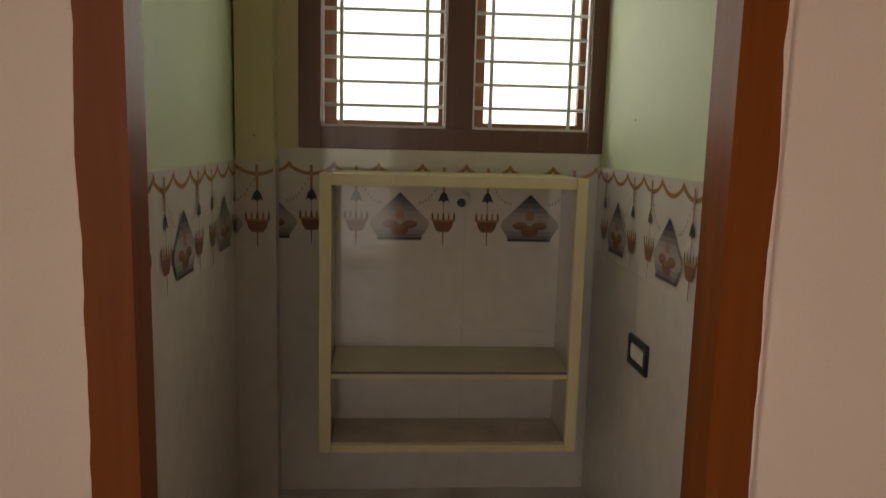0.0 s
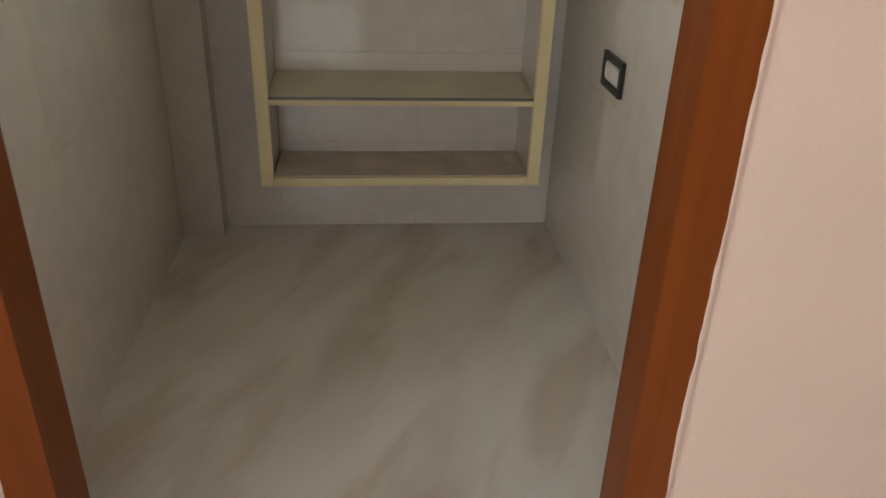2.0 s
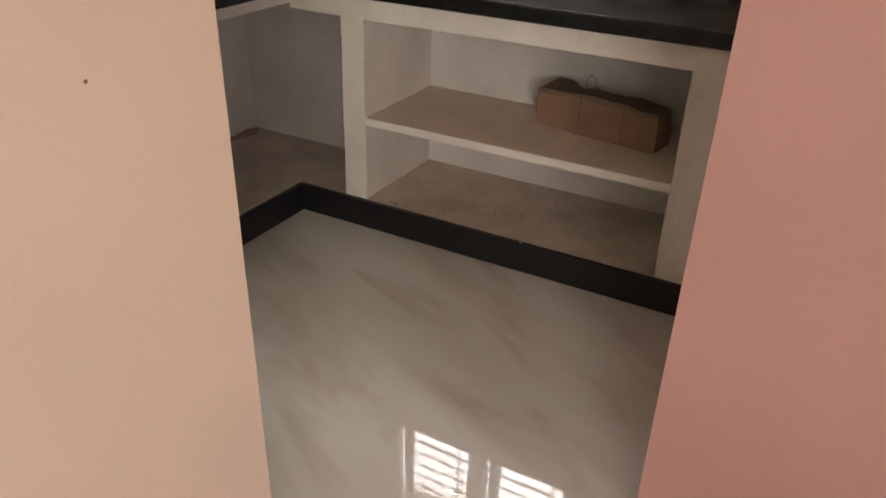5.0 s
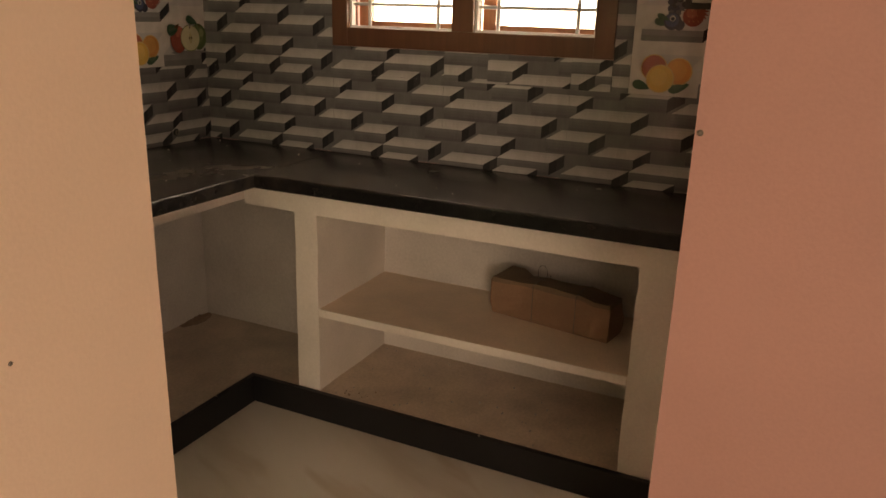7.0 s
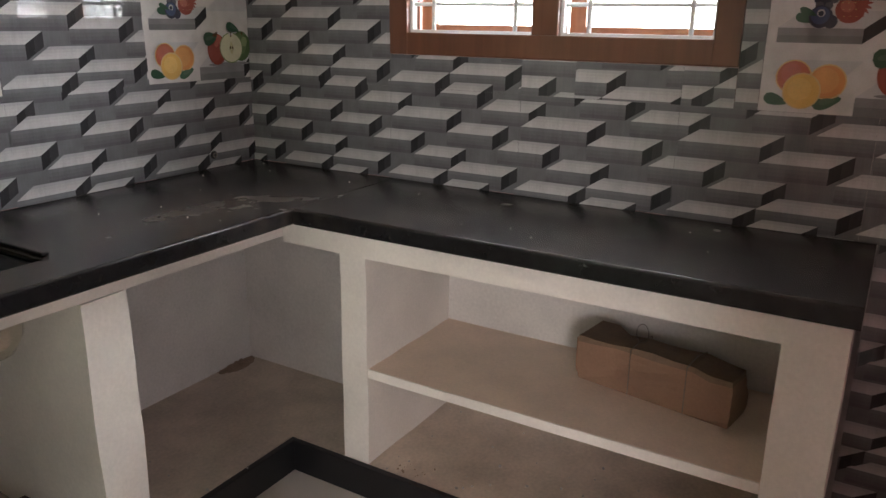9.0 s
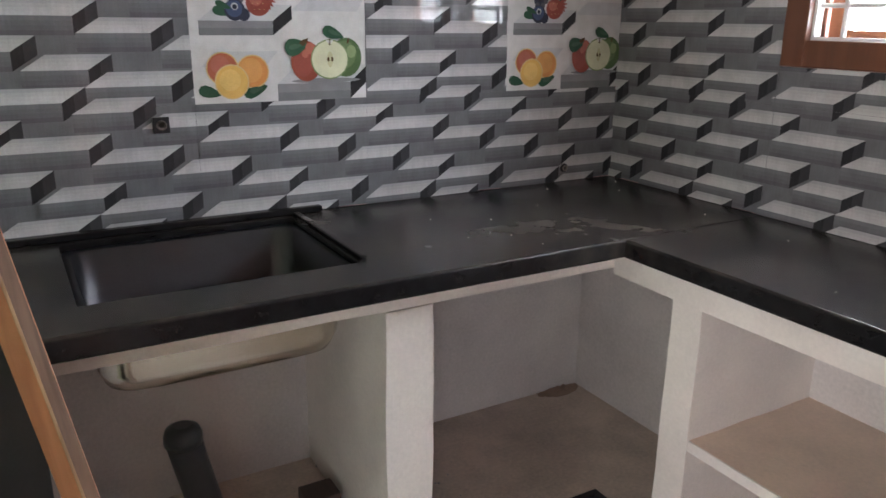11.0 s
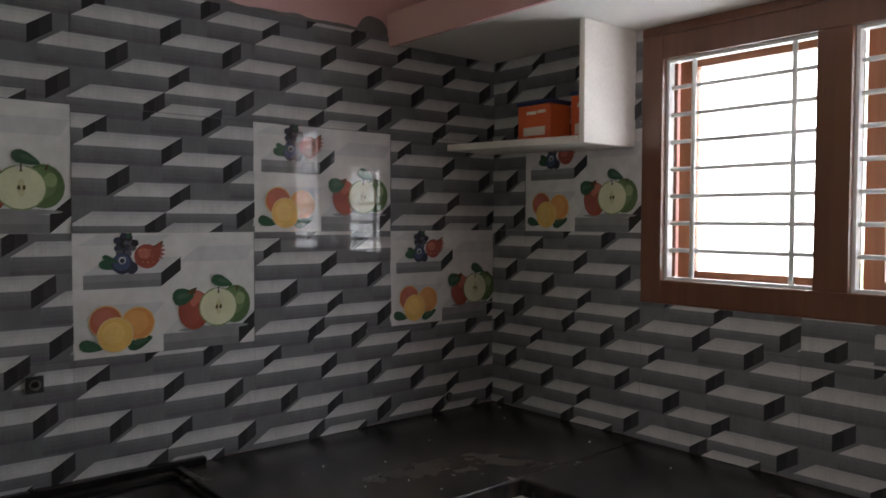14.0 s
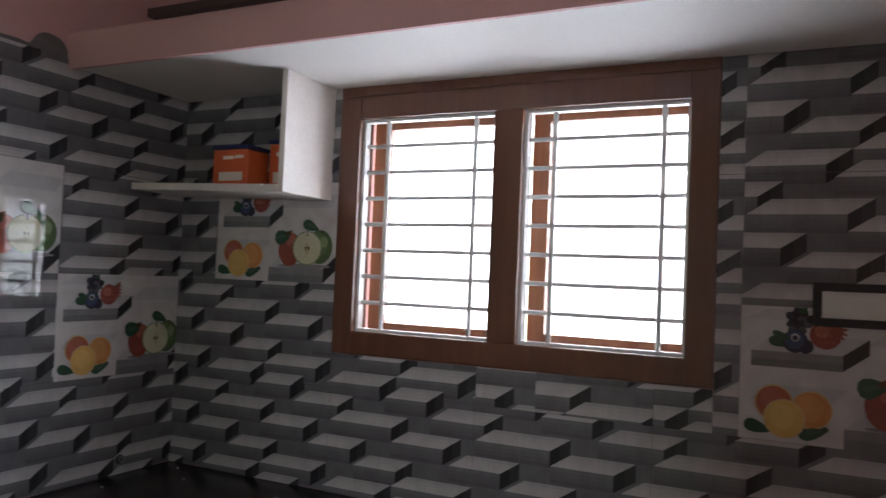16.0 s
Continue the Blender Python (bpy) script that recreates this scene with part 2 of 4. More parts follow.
lift.inputs[1].default_value, lift.inputs[2].default_value, lift.inputs[3].default_value, lift.inputs[4].default_value = 0.5, 5.5, -0.08, 0.22
kl.new(height.outputs[2], lift.inputs[0])
both = kn.new("ShaderNodeMath")
kl.new(leaves.outputs[0], both.inputs[0])
kl.new(lift.outputs[0], both.inputs[1])
tint = kn.new("ShaderNodeValToRGB")
tint.color_ramp.elements[0].position, tint.color_ramp.elements[0].color = 0.36, (0.36, 0.42, 0.27, 1)
tint.color_ramp.elements[1].position, tint.color_ramp.elements[1].color = 0.62, (1.0, 1.0, 1.0, 1)
gap = tint.color_ramp.elements.new(0.50)
gap.color = (0.66, 0.70, 0.52, 1)
kl.new(both.outputs[0], tint.inputs[0])
kl.new(tint.outputs[0], glow.inputs["Color"])
glow.inputs["Strength"].default_value = 6.0
kl.new(glow.outputs[0], kn["Material Output"].inputs["Surface"])
M["trees"] = trees

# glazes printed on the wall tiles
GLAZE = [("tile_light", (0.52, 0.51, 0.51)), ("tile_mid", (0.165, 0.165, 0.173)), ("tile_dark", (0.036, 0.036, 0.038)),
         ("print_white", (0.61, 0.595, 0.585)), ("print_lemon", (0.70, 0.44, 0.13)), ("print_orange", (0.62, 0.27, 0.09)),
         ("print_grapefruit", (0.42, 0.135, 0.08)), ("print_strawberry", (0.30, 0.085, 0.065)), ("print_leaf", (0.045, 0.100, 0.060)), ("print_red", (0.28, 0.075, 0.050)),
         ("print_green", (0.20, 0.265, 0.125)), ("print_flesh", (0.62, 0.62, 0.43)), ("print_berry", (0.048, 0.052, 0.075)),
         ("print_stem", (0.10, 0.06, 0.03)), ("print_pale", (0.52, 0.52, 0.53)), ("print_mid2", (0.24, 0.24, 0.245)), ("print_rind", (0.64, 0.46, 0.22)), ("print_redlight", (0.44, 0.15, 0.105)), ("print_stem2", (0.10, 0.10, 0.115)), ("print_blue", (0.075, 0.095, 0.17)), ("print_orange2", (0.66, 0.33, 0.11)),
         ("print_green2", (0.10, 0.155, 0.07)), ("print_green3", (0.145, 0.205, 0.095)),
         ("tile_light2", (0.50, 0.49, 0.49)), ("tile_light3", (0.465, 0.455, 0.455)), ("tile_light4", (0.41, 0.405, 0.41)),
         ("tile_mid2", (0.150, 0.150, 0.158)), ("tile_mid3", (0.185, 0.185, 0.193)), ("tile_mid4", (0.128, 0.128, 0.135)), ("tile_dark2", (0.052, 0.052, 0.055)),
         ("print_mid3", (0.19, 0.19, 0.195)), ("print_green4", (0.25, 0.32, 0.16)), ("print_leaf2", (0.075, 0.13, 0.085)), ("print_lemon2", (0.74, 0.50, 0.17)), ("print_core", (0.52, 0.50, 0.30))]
for key, col in GLAZE:
    M[key] = material(key + "_glaze", col, 0.012, vary=0.16, scale=22, fine=300, bump=0, spec=0.36)
    if key.startswith("tile_"):          # the print has an upright brushed grain
        gn, gl = M[key].node_tree.nodes, M[key].node_tree.links
        place = gn.new("ShaderNodeNewGeometry")
        thin = gn.new("ShaderNodeMapping")
        thin.inputs["Scale"].default_value = (210, 210, 9)
        gl.new(place.outputs["Position"], thin.inputs[0])
        comb = gn.new("ShaderNodeTexNoise")
        comb.inputs["Scale"].default_value, comb.inputs["Detail"].default_value = 1.0, 3
        gl.new(thin.outputs[0], comb.inputs["Vector"])
        tone = gn.new("ShaderNodeMapRange")
        tone.inputs[1].default_value, tone.inputs[2].default_value, tone.inputs[3].default_value, tone.inputs[4].default_value = 0.3, 0.7, 0.94, 1.04
        gl.new(comb.outputs[0], tone.inputs[0])
        shade = gn.new("ShaderNodeVectorMath")
        shade.operation = "SCALE"
        face = gn["Principled BSDF"].inputs["Base Color"]
        gl.new(face.links[0].from_socket, shade.inputs[0])
        gl.new(tone.outputs[0], shade.inputs["Scale"])
        gl.new(shade.outputs[0], face)
GLAZE_INDEX = {key: i for i, (key, col) in enumerate(GLAZE)}
DECO = [("deco_base", (0.66, 0.61, 0.55)), ("deco_gold", (0.37, 0.20, 0.095)), ("deco_brown", (0.20, 0.092, 0.055)), ("deco_dark", (0.055, 0.055, 0.062)),
        ("deco_grey", (0.17, 0.155, 0.15)), ("deco_pale", (0.40, 0.35, 0.31)), ("deco_flame", (0.34, 0.21, 0.15)), ("deco_brown2", (0.27, 0.145, 0.09)), ("deco_mid", (0.36, 0.32, 0.30)),
        ("deco_dark2", (0.10, 0.095, 0.10)), ("deco_grey2", (0.255, 0.235, 0.225))]
for key, col in DECO:
    M[key] = material(key + "_glaze", col, 0.07, vary=0.08, scale=15, fine=300, bump=0.01)
DECO_INDEX = {key: i for i, (key, col) in enumerate(DECO)}

glass = bpy.data.materials.new("window_glass")
glass.use_nodes = True
gb = glass.node_tree.nodes["Principled BSDF"]
gb.inputs["Transmission Weight"].default_value, gb.inputs["Roughness"].default_value, gb.inputs["IOR"].default_value = 1.0, 0.02, 1.45
M["glass"] = glass


# ---- building blocks ----
def box(bm, x0, x1, y0, y1, z0, z1, slot=0):
    v = [bm.verts.new((x, y, z)) for z in (z0, z1) for x, y in ((x0, y0), (x1, y0), (x1, y1), (x0, y1))]
    for ids in ((3, 2, 1, 0), (4, 5, 6, 7), (0, 1, 5, 4), (1, 2, 6, 5), (2, 3, 7, 6), (3, 0, 4, 7)):
        bm.faces.new([v[i] for i in ids]).material_index = slot


def tube(bm, path, r, sides=10, slot=0, caps=True):
    """A round bar along points."""
    path = [Vector(p) for p in path]
    rings = []
    for i, p in enumerate(path):
        d = (path[min(i + 1, len(path) - 1)] - path[max(i - 1, 0)]).normalized()
        a = d.cross(Vector((0, 0, 1)) if abs(d.z) < 0.9 else Vector((1, 0, 0))).normalized()
        b = d.cross(a)
        rings.append([bm.verts.new(p + r * (a * math.cos(q) + b * math.sin(q))) for q in (2 * math.pi * k / sides for k in range(sides))])
    for r0, r1 in zip(rings, rings[1:]):
        for k in range(sides):
            f = bm.faces.new((r0[k], r0[(k + 1) % sides], r1[(k + 1) % sides], r1[k]))
            f.smooth, f.material_index = True, slot
    if caps:
        bm.faces.new(rings[0][::-1]).material_index = slot
        bm.faces.new(rings[-1]).material_index = slot


def lathe(bm, profile, centre, axis="Z", sides=24, slot=0):
    """A turned shape: profile of (radius, height)."""
    rings = []
    for r, h in profile:
        ring = []
        for k in range(sides):
            q = 2 * math.pi * k / sides
            p = {"Z": (r * math.cos(q), r * math.sin(q), h), "Y": (r * math.cos(q), -h, r * math.sin(q))}[axis]
            ring.append(bm.verts.new(Vector(centre) + Vector(p)))
        rings.append(ring)
    for r0, r1 in zip(rings, rings[1:]):
        for k in range(sides):
            f = bm.faces.new((r0[k], r0[(k + 1) % sides], r1[(k + 1) % sides], r1[k]))
            f.smooth, f.material_index = True, slot
    bm.faces.new(rings[0][::-1]).material_index = slot
    bm.faces.new(rings[-1]).material_index = slot


def bevel(bm, width, segments=2):
    bmesh.ops.bevel(bm, geom=list(bm.edges), offset=width, segments=segments, affect="EDGES", profile=0.7)


def rough_up(bm, cuts, amount, seed):
    """Uneven plaster or worn edges: a subdivided, slightly wavy surface."""
    bmesh.ops.subdivide_edges(bm, edges=list(bm.edges), cuts=cuts, use_grid_fill=True)
    for v in bm.verts:
        v.co += Vector(noise.noise_vector(v.co * 9 + Vector((seed, 0, 0)))) * amount


def link(name, bm, mats):
    bmesh.ops.recalc_face_normals(bm, faces=bm.faces)
    me = bpy.data.meshes.new(name)
    bm.to_mesh(me)
    bm.free()
    for m in (mats if isinstance(mats, (list, tuple)) else [mats]):
        me.materials.append(m)
    return new(name, me)


def part(name, bm, mats, parent, label=""):
    ob = link(name, bm, mats)
    ob.parent = parent
    if label:
        ob["label"] = label
    return ob


def thing(name, label, category, group="", kind="", at=(0, 0, 0)):
    ob = new(name)
    ob.location = at
    ob.empty_display_size = 0.1
    return tagged(ob, label, category, group, kind)


def setting(name, bm, mats, label, category):
    return tagged(link(name, bm, mats), label, category, kind="structure")


def boxes(*specs):
    bm = bmesh.new()
    for s in specs:
        box(bm, *s)
    return bm


def soft_box(dims, width=0.004, segments=2):
    bm = bmesh.new()
    box(bm, *dims)
    bevel(bm, width, segments)
    return bm


# ---- plan ----
CEIL = 2.85
X_W = -1.770          # end of the hall's north wall, kitchen side
X_K = -1.90          # kitchen side of the partition
Y_H = -1.506         # face of the hall's north wall
X_E, Y_E = -1.335, -2.045   # face and end of the hall's east wall
PX0, PX1 = -3.254, -2.044   # prayer room, tile faces
DX0, DX1, DZ = -3.178, -2.192, 2.12   # door opening
WY0, WY1, WZ0, WZ1 = -1.618, -0.594, 1.230, 1.955   # kitchen window
QX0, QX1, QZ0, QZ1 = -3.061, -2.015, 1.228, 2.12    # prayer room window

setting("ground", boxes((-150, 150, -150, 150, -0.9, -0.35)), M["earth"], "dry bare earth around the house", "ground")
setting("backdrop", boxes((5.0, 5.2, -20, 18, -0.349, 10)), M["trees"], "bright hazy sky behind sunlit trees", "backdrop")
setting("floor", boxes((-4.6, 0.0, -4.6, 0.0, -0.12, 0.0)), M["floor"], "polished grey marble-look floor with soft diagonal veins", "floor")
setting("plinth", boxes((-4.85, 0.26, -4.85, 0.26, -0.36, -0.121)), M["outwall"], "plain rendered base of the house", "foundation")
setting("ceiling", boxes((-4.6, 0.008, -4.6, 0.008, CEIL, CEIL + 0.12)), M["ceiling"], "plain off-white painted ceiling", "ceiling")
setting("wall_kitchen_north", boxes((-1.9, 0.24, 0.009, 0.24, -0.12, CEIL)), M["rose"], "pink painted kitchen wall above the tiles", "wall")
setting("wall_north", boxes((-4.85, QX0, 0.009, 0.24, -0.12, CEIL), (QX1, -1.901, 0.009, 0.24, -0.12, CEIL), (QX0, QX1, 0.009, 0.24, -0.12, QZ0),
        (QX0, QX1, 0.009, 0.24, QZ1, CEIL)), M["yellow"], "pale yellow painted wall with a window opening", "wall")
setting("wall_east", boxes((0.009, 0.24, -4.85, WY0, -0.12, CEIL), (0.009, 0.24, WY1, 0.009, -0.12, CEIL), (0.009, 0.24, WY0, WY1, -0.12, WZ0),
        (0.009, 0.24, WY0, WY1, WZ1, CEIL)), M["rose"], "pink painted kitchen wall with a window opening", "wall")
setting("wall_partition", boxes((PX1 + 0.008, X_K, -1.386, 0.009, 0, CEIL)), M["green"], "pale green painted wall between prayer room and kitchen", "wall")
setting("wall_prayer_west", boxes((PX0 - 0.13, PX0 - 0.008, -1.386, 0.009, 0, CEIL)), M["green"], "pale green painted side wall", "wall")
bm = boxes((-4.6, DX0, Y_H, -1.386, 0, CEIL), (DX0, DX1, Y_H, -1.386, DZ, CEIL))
box(bm, DX1, X_W, Y_H, -1.386, 0, CEIL)
setting("wall_hall_north", bm, M["peach"], "peach painted hall wall round the door opening", "wall")
setting("wall_hall_east", boxes((X_E, X_E + 0.13, -4.6, Y_E, 0, CEIL)), M["pink"], "salmon pink painted hall wall ending at the kitchen", "wall")
setting("wall_kitchen_south", boxes((X_E + 0.13, 0.009, -2.75, -2.62, 0, CEIL)), M["rose"], "pink painted kitchen end wall", "wall")
setting("wall_west", boxes((-4.85, -4.6, -4.85, -4.25, -0.12, CEIL), (-4.85, -4.6, -2.95, 0.009, -0.12, CEIL), (-4.85, -4.6, -4.25, -2.95, -0.12, 0.85),
        (-4.85, -4.6, -4.25, -2.95, 2.15, CEIL)), M["peach"], "peach painted hall wall with a window opening", "wall")
setting("wall_south", boxes((-4.6, -3.9, -4.85, -4.6, -0.12, CEIL), (-2.7, 0.009, -4.85, -4.6, -0.12, CEIL), (-3.9, -2.7, -4.85, -4.6, 2.1, CEIL)),
        M["peach"], "peach painted hall wall with the entrance opening", "wall")
setting("roof", boxes((-5.4, 0.7, -5.9, 0.7, CEIL + 0.121, CEIL + 0.25)), M["outwall"], "flat concrete roof slab with overhanging edge", "roof")


# ---- door frame of the prayer room ----
def jamb(x0, x1, inner):
    """An upright with a rebate on its inner side."""
    bm = bmesh.new()
    pts = [(x0, Y_H - 0.008), (x1, Y_H - 0.008), (x1, -1.453), (x1 + (-0.018 if inner > 0 else 0), -1.453), (x1 + (-0.018 if inner > 0 else 0), -1.380),
           (x0 + (0.018 if inner < 0 else 0), -1.380), (x0 + (0.018 if inner < 0 else 0), -1.453), (x0, -1.453)]
    clean = []
    for p in pts:
        if not clean or p != clean[-1]:
            clean.append(p)
    low = [bm.verts.new((x, y, 0.0)) for x, y in clean]
    high = [bm.verts.new((x, y, DZ - 0.09)) for x, y in clean]
    for i in range(len(clean)):
        j = (i + 1) % len(clean)
        bm.faces.new((low[i], low[j], high[j], high[i]))
    bm.faces.new(low[::-1])
    bm.faces.new(high)
    return bm


door = thing("door_1", "red-brown varnished wooden door frame with no leaf", "door frame", kind="structure", at=(0, 0, 0))
part("jamb", jamb(DX0 + 0.002, DX0 + 0.074, 1), M["doorframe"], door)
part("jamb", jamb(DX1 - 0.073, DX1 - 0.002, -1), M["doorframe"], door)
part("head", boxes((DX0 + 0.002, DX1 - 0.002, Y_H - 0.008, -1.380, DZ - 0.09, DZ - 0.002)), M["doorframe"], door)


def paint_edge(x, side, seed):
    """Wall paint lapped unevenly over the frame's outer edge."""
    bm = bmesh.new()
    rows = []
    y = Y_H - 0.0087
    for k in range(141):
        z = 0.002 + (DZ - 0.004) * k / 140
        w = 0.0045 + 0.0055 * noise.noise(Vector((seed, 0, z * 6))) + 0.0022 * noise.noise(Vector((seed, 4, z * 28)))
        w = max(0.0008, w)
        rows.append([bm.verts.new((x + dx, yy, z)) for dx, yy in ((0, Y_H - 0.0005), (0, y), (side * w, y), (side * w, Y_H - 0.0081))])
    for a, b in zip(rows, rows[1:]):
        for q in range(3):
            bm.faces.new((a[q], a[q + 1], b[q + 1], b[q]))
    bmesh.ops.recalc_face_normals(bm, faces=bm.faces[:])
    return part("paint_edge", bm, M["peach"], door, "uneven lap of peach wall paint")


paint_edge(DX0 + 0.0012, 1, 2.0)
paint_edge(DX1 - 0.0012, -1, 9.0)


# ---- barred windows ----
def barred_window(name, label, width, height, mull, mull_at, deep, bars, rails, member):
    """A two-light window in its own coordinates: x to the right, z up, y into the wall; inner face at y = 0."""
    w = thing(name, label, "window", kind="structure")
    fr = M["frame"]
    m = member
    part("frame_side", soft_box((0, m, 0, deep, 0, height), 0.003), fr, w)
    part("frame_side", soft_box((width - m, width, 0, deep, 0, height), 0.003), fr, w)
    part("frame_head", soft_box((m, width - m, 0.001, deep, height - m, height), 0.003), fr, w)
    part("frame_sill", soft_box((m, width - m, 0.001, deep, 0, m), 0.003), fr, w)
    part("mullion", soft_box((mull_at, mull_at + mull, 0.001, deep, m, height - m), 0.003), fr, w)
    for a, b in ((m, mull_at), (mull_at + mull, width - m)):
        # rebate bead round each light
        bead = bmesh.new()
        box(bead, a, a + 0.008, 0.02, 0.045, m, height - m)
        box(bead, b - 0.008, b, 0.02, 0.045, m, height - m)
        box(bead, a + 0.008, b - 0.008, 0.02, 0.045, m, m + 0.008)
        box(bead, a + 0.008, b - 0.008, 0.02, 0.045, height - m - 0.008, height - m)
        grille = part("grille", bead, M["bar"], w, "white painted steel grille")
        for q in bars:
            bm = bmesh.new()
            x = a + q * (b - a)
            tube(bm, [(x, 0.030, m), (x, 0.030, height - m)], 0.0066, 8)
            part("upright_bar", bm, M["bar"], grille)
        for z in rails:
            bm = bmesh.new()
            tube(bm, [(a, 0.036, z), (b, 0.036, z)], 0.0058, 8)
            part("cross_bar", bm, M["bar"], grille)
        # outer sash with its pane
        s = 0.046
        y0, y1 = deep + 0.012, deep + 0.042
        sash = bmesh.new()
        low, high = m + 0.024, height - m - 0.018
        box(sash, a, a + s, y0, y1, m - 0.01, height - m + 0.01)
        box(sash, b - 0.020, b + 0.026, y0, y1, m - 0.01, height - m + 0.01)
        box(sash, a + s, b - 0.020, y0, y1, m - 0.01, low)
        box(sash, a + s, b - 0.020, y0, y1, high, height - m + 0.01)
        so = part("sash", sash, M["sash"], w, "orange-brown wooden sash")
        pane = part("pane", boxes((a + s, b - 0.020, y0 + 0.012, y0 + 0.016, low, high)), M["glass"], so)
        pane.visible_shadow = False
    return w


kw = barred_window("window_1", "brown wooden window with two lights and white steel bars", WY1 - WY0, WZ1 - WZ0, 0.078, 0.472, 0.075, (0.19, 0.845),
                   [0.145 + 0.0735 * i for i in range(7)], 0.064)
part("head_strip", boxes((0, WY1 - WY0, 0.0, 0.0118, WZ1 - WZ0 + 0.0005, 1.9815 - WZ0)), M["frame"], kw)
kw.matrix_world = pose(-0.003, WY1, WZ0, 0, 0, -90)
pw = barred_window("window_2", "dark brown wooden window with two barred lights", QX1 - QX0, QZ1 - QZ0, 0.09, 0.488, 0.075, (0.16, 0.84),
                   [0.067 + 0.078 * i for i in range(10)], 0.073)
pw.matrix_world = pose(QX0, -0.003, QZ0)

# ---- loft ----
bm = boxes((-0.425, 0.008, -2.62, 0.008, 1.982, 2.062))
setting("loft", bm, [M["ceiling"]], "concrete loft slab with pale underside over the window", "loft shelf")
setting("loft_fascia", boxes((-0.437, -0.4255, -2.62, 0.008, 1.972, 2.070)), M["rose"], "pink painted front edge of the loft", "trim")
bm = soft_box((-0.46, -0.40, -0.775, -0.31, 2.071, 2.093), 0.003)
tagged(link("timber_batten", bm, M["dark"]), "dark weathered timber batten lying on the loft edge", "timber")
bm = soft_box((-0.46, -0.40, -1.5, -0.865, 2.071, 2.088), 0.003)
tagged(link("timber_batten", bm, M["dark"]), "thin dark timber batten lying on the loft edge", "timber")

# ---- corner cupboard under the loft ----
cup = thing("corner_shelf", "white painted corner shelf with one side panel under the loft", "shelf", at=(0, 0, 1.66))
part("side_panel", soft_box((-0.224, -0.001, -0.571, -0.553, 0.0, 0.3215), 0.002), M["white"], cup)
bm = soft_box((-0.224, -0.001, -0.5525, -0.001, 0.0, 0.020), 0.002)
for v in bm.verts:      # the board climbs a little towards the corner and narrows
    k = 1 + v.co.y / 0.5525
    v.co.z += 0.016 * k
    v.co.x *= 1 - 0.08 * k
part("shelf_board", bm, M["white"], cup)


def paint_tub(at, w, d, h, turn):
    t = thing("packaging_tub", "orange paint tub with a navy lid and pale label", "tub", "tubs on the corner shelf", at=at)
    t.rotation_euler = (0, 0, radians(turn))
    body = part("body", soft_box((-w / 2, w / 2, -d / 2, d / 2, 0, h), 0.006, 3), M["orange"], t)
    part("lid", soft_box((-w / 2 - 0.003, w / 2 + 0.003, -d / 2 - 0.003, d / 2 + 0.003, h + 0.0005, h + 0.012), 0.003), M["blue"], t, "navy lid")
    part("label", boxes((-w / 2 - 0.0012, -w / 2 - 0.0002, -d * 0.36, d * 0.30, h * 0.12, h * 0.36)), M["label"], body, "pale printed label")
    for k, (a, b, z) in enumerate(((-0.1, 0.2, 0.72), (-0.38, -0.14, 0.74))):
        part("lettering", boxes((-w / 2 - 0.0012, -w / 2 - 0.0002, d * a, d * b, h * z, h * (z + 0.09))), M["label"], body, "unreadable pale lettering")
    return t


paint_tub((-0.13, -0.345, 1.6870), 0.09, 0.125, 0.10, 0)
paint_tub((-0.075, -0.475, 1.6830), 0.08, 0.085, 0.125, 0)

# ---- kitchen counter ----
FX, FY = -0.446, -0.528   # white fronts of the two runs
ZB, ZU = 0.10, 0.795      # bay floor, underside of the worktop
END = -1.962
LEFT = -1.895


def plaster_block(dims, seed, cuts=6, amount=0.004):
    bm = bmesh.new()
    box(bm, *dims)
    rough_up(bm, cuts, amount, seed)
    for f in bm.faces:
        f.smooth = False
    return bm


base = thing("counter_base", "white limewashed masonry kitchen counter with open bays", "counter")
part("bay_floor", boxes((FX + 0.002, 0.007, END + 0.002, 0.007, 0.001, ZB), (LEFT + 0.002, FX + 0.0015, FY + 0.002, 0.007, 0.001, ZB)), M["bayfloor"], base, "dusty grey tiled bay floor")
part("pillar", plaster_block((FX, -0.001, -0.817, -0.731, ZB + 0.001, ZU - 0.071), 1), M["white"], base)
part("pillar", plaster_block((FX, -0.001, END, -1.842, ZB + 0.001, ZU - 0.071), 2), M["white"], base)
part("pillar", plaster_block((-1.078, -0.962, FY, -0.001, ZB + 0.001, ZU - 0.055), 3), M["white"], base)
part("pillar", plaster_block((LEFT, LEFT + 0.05, FY, -0.001, ZB + 0.001, ZU - 0.055), 4), M["white"], base)
part("beam", plaster_block((FX, FX + 0.09, END, FY - 0.001, ZU - 0.070, ZU - 0.001), 5, 8, 0.003), M["white"], base)
part("beam", plaster_block((LEFT, FX + 0.09, FY, FY + 0.08, ZU - 0.054, ZU - 0.001), 6, 8, 0.003), M["white"], base)
part("shelf", plaster_block((FX + 0.006, -0.002, -1.841, -0.818, 0.375, 0.402), 7, 8, 0.002), M["shelfdust"], base, "limewashed shelf under brown dust")
part("shelf_edge", plaster_block((FX + 0.001, FX + 0.0055, -1.841, -0.818, 0.3755, 0.4015), 17, 8, 0.001), M["white"], base, "white limewashed shelf edge")
part("bay_lining", boxes((-0.088, -0.001, -0.730, -0.001, ZB + 0.001, ZU - 0.002)), M["plaster"], base, "grey-white plastered back of the corner bay")
part("bay_back", boxes((-0.0005, 0.006, END, 0.006, ZB, ZU)), M["plaster"], base, "grey-white plastered back of the bays")
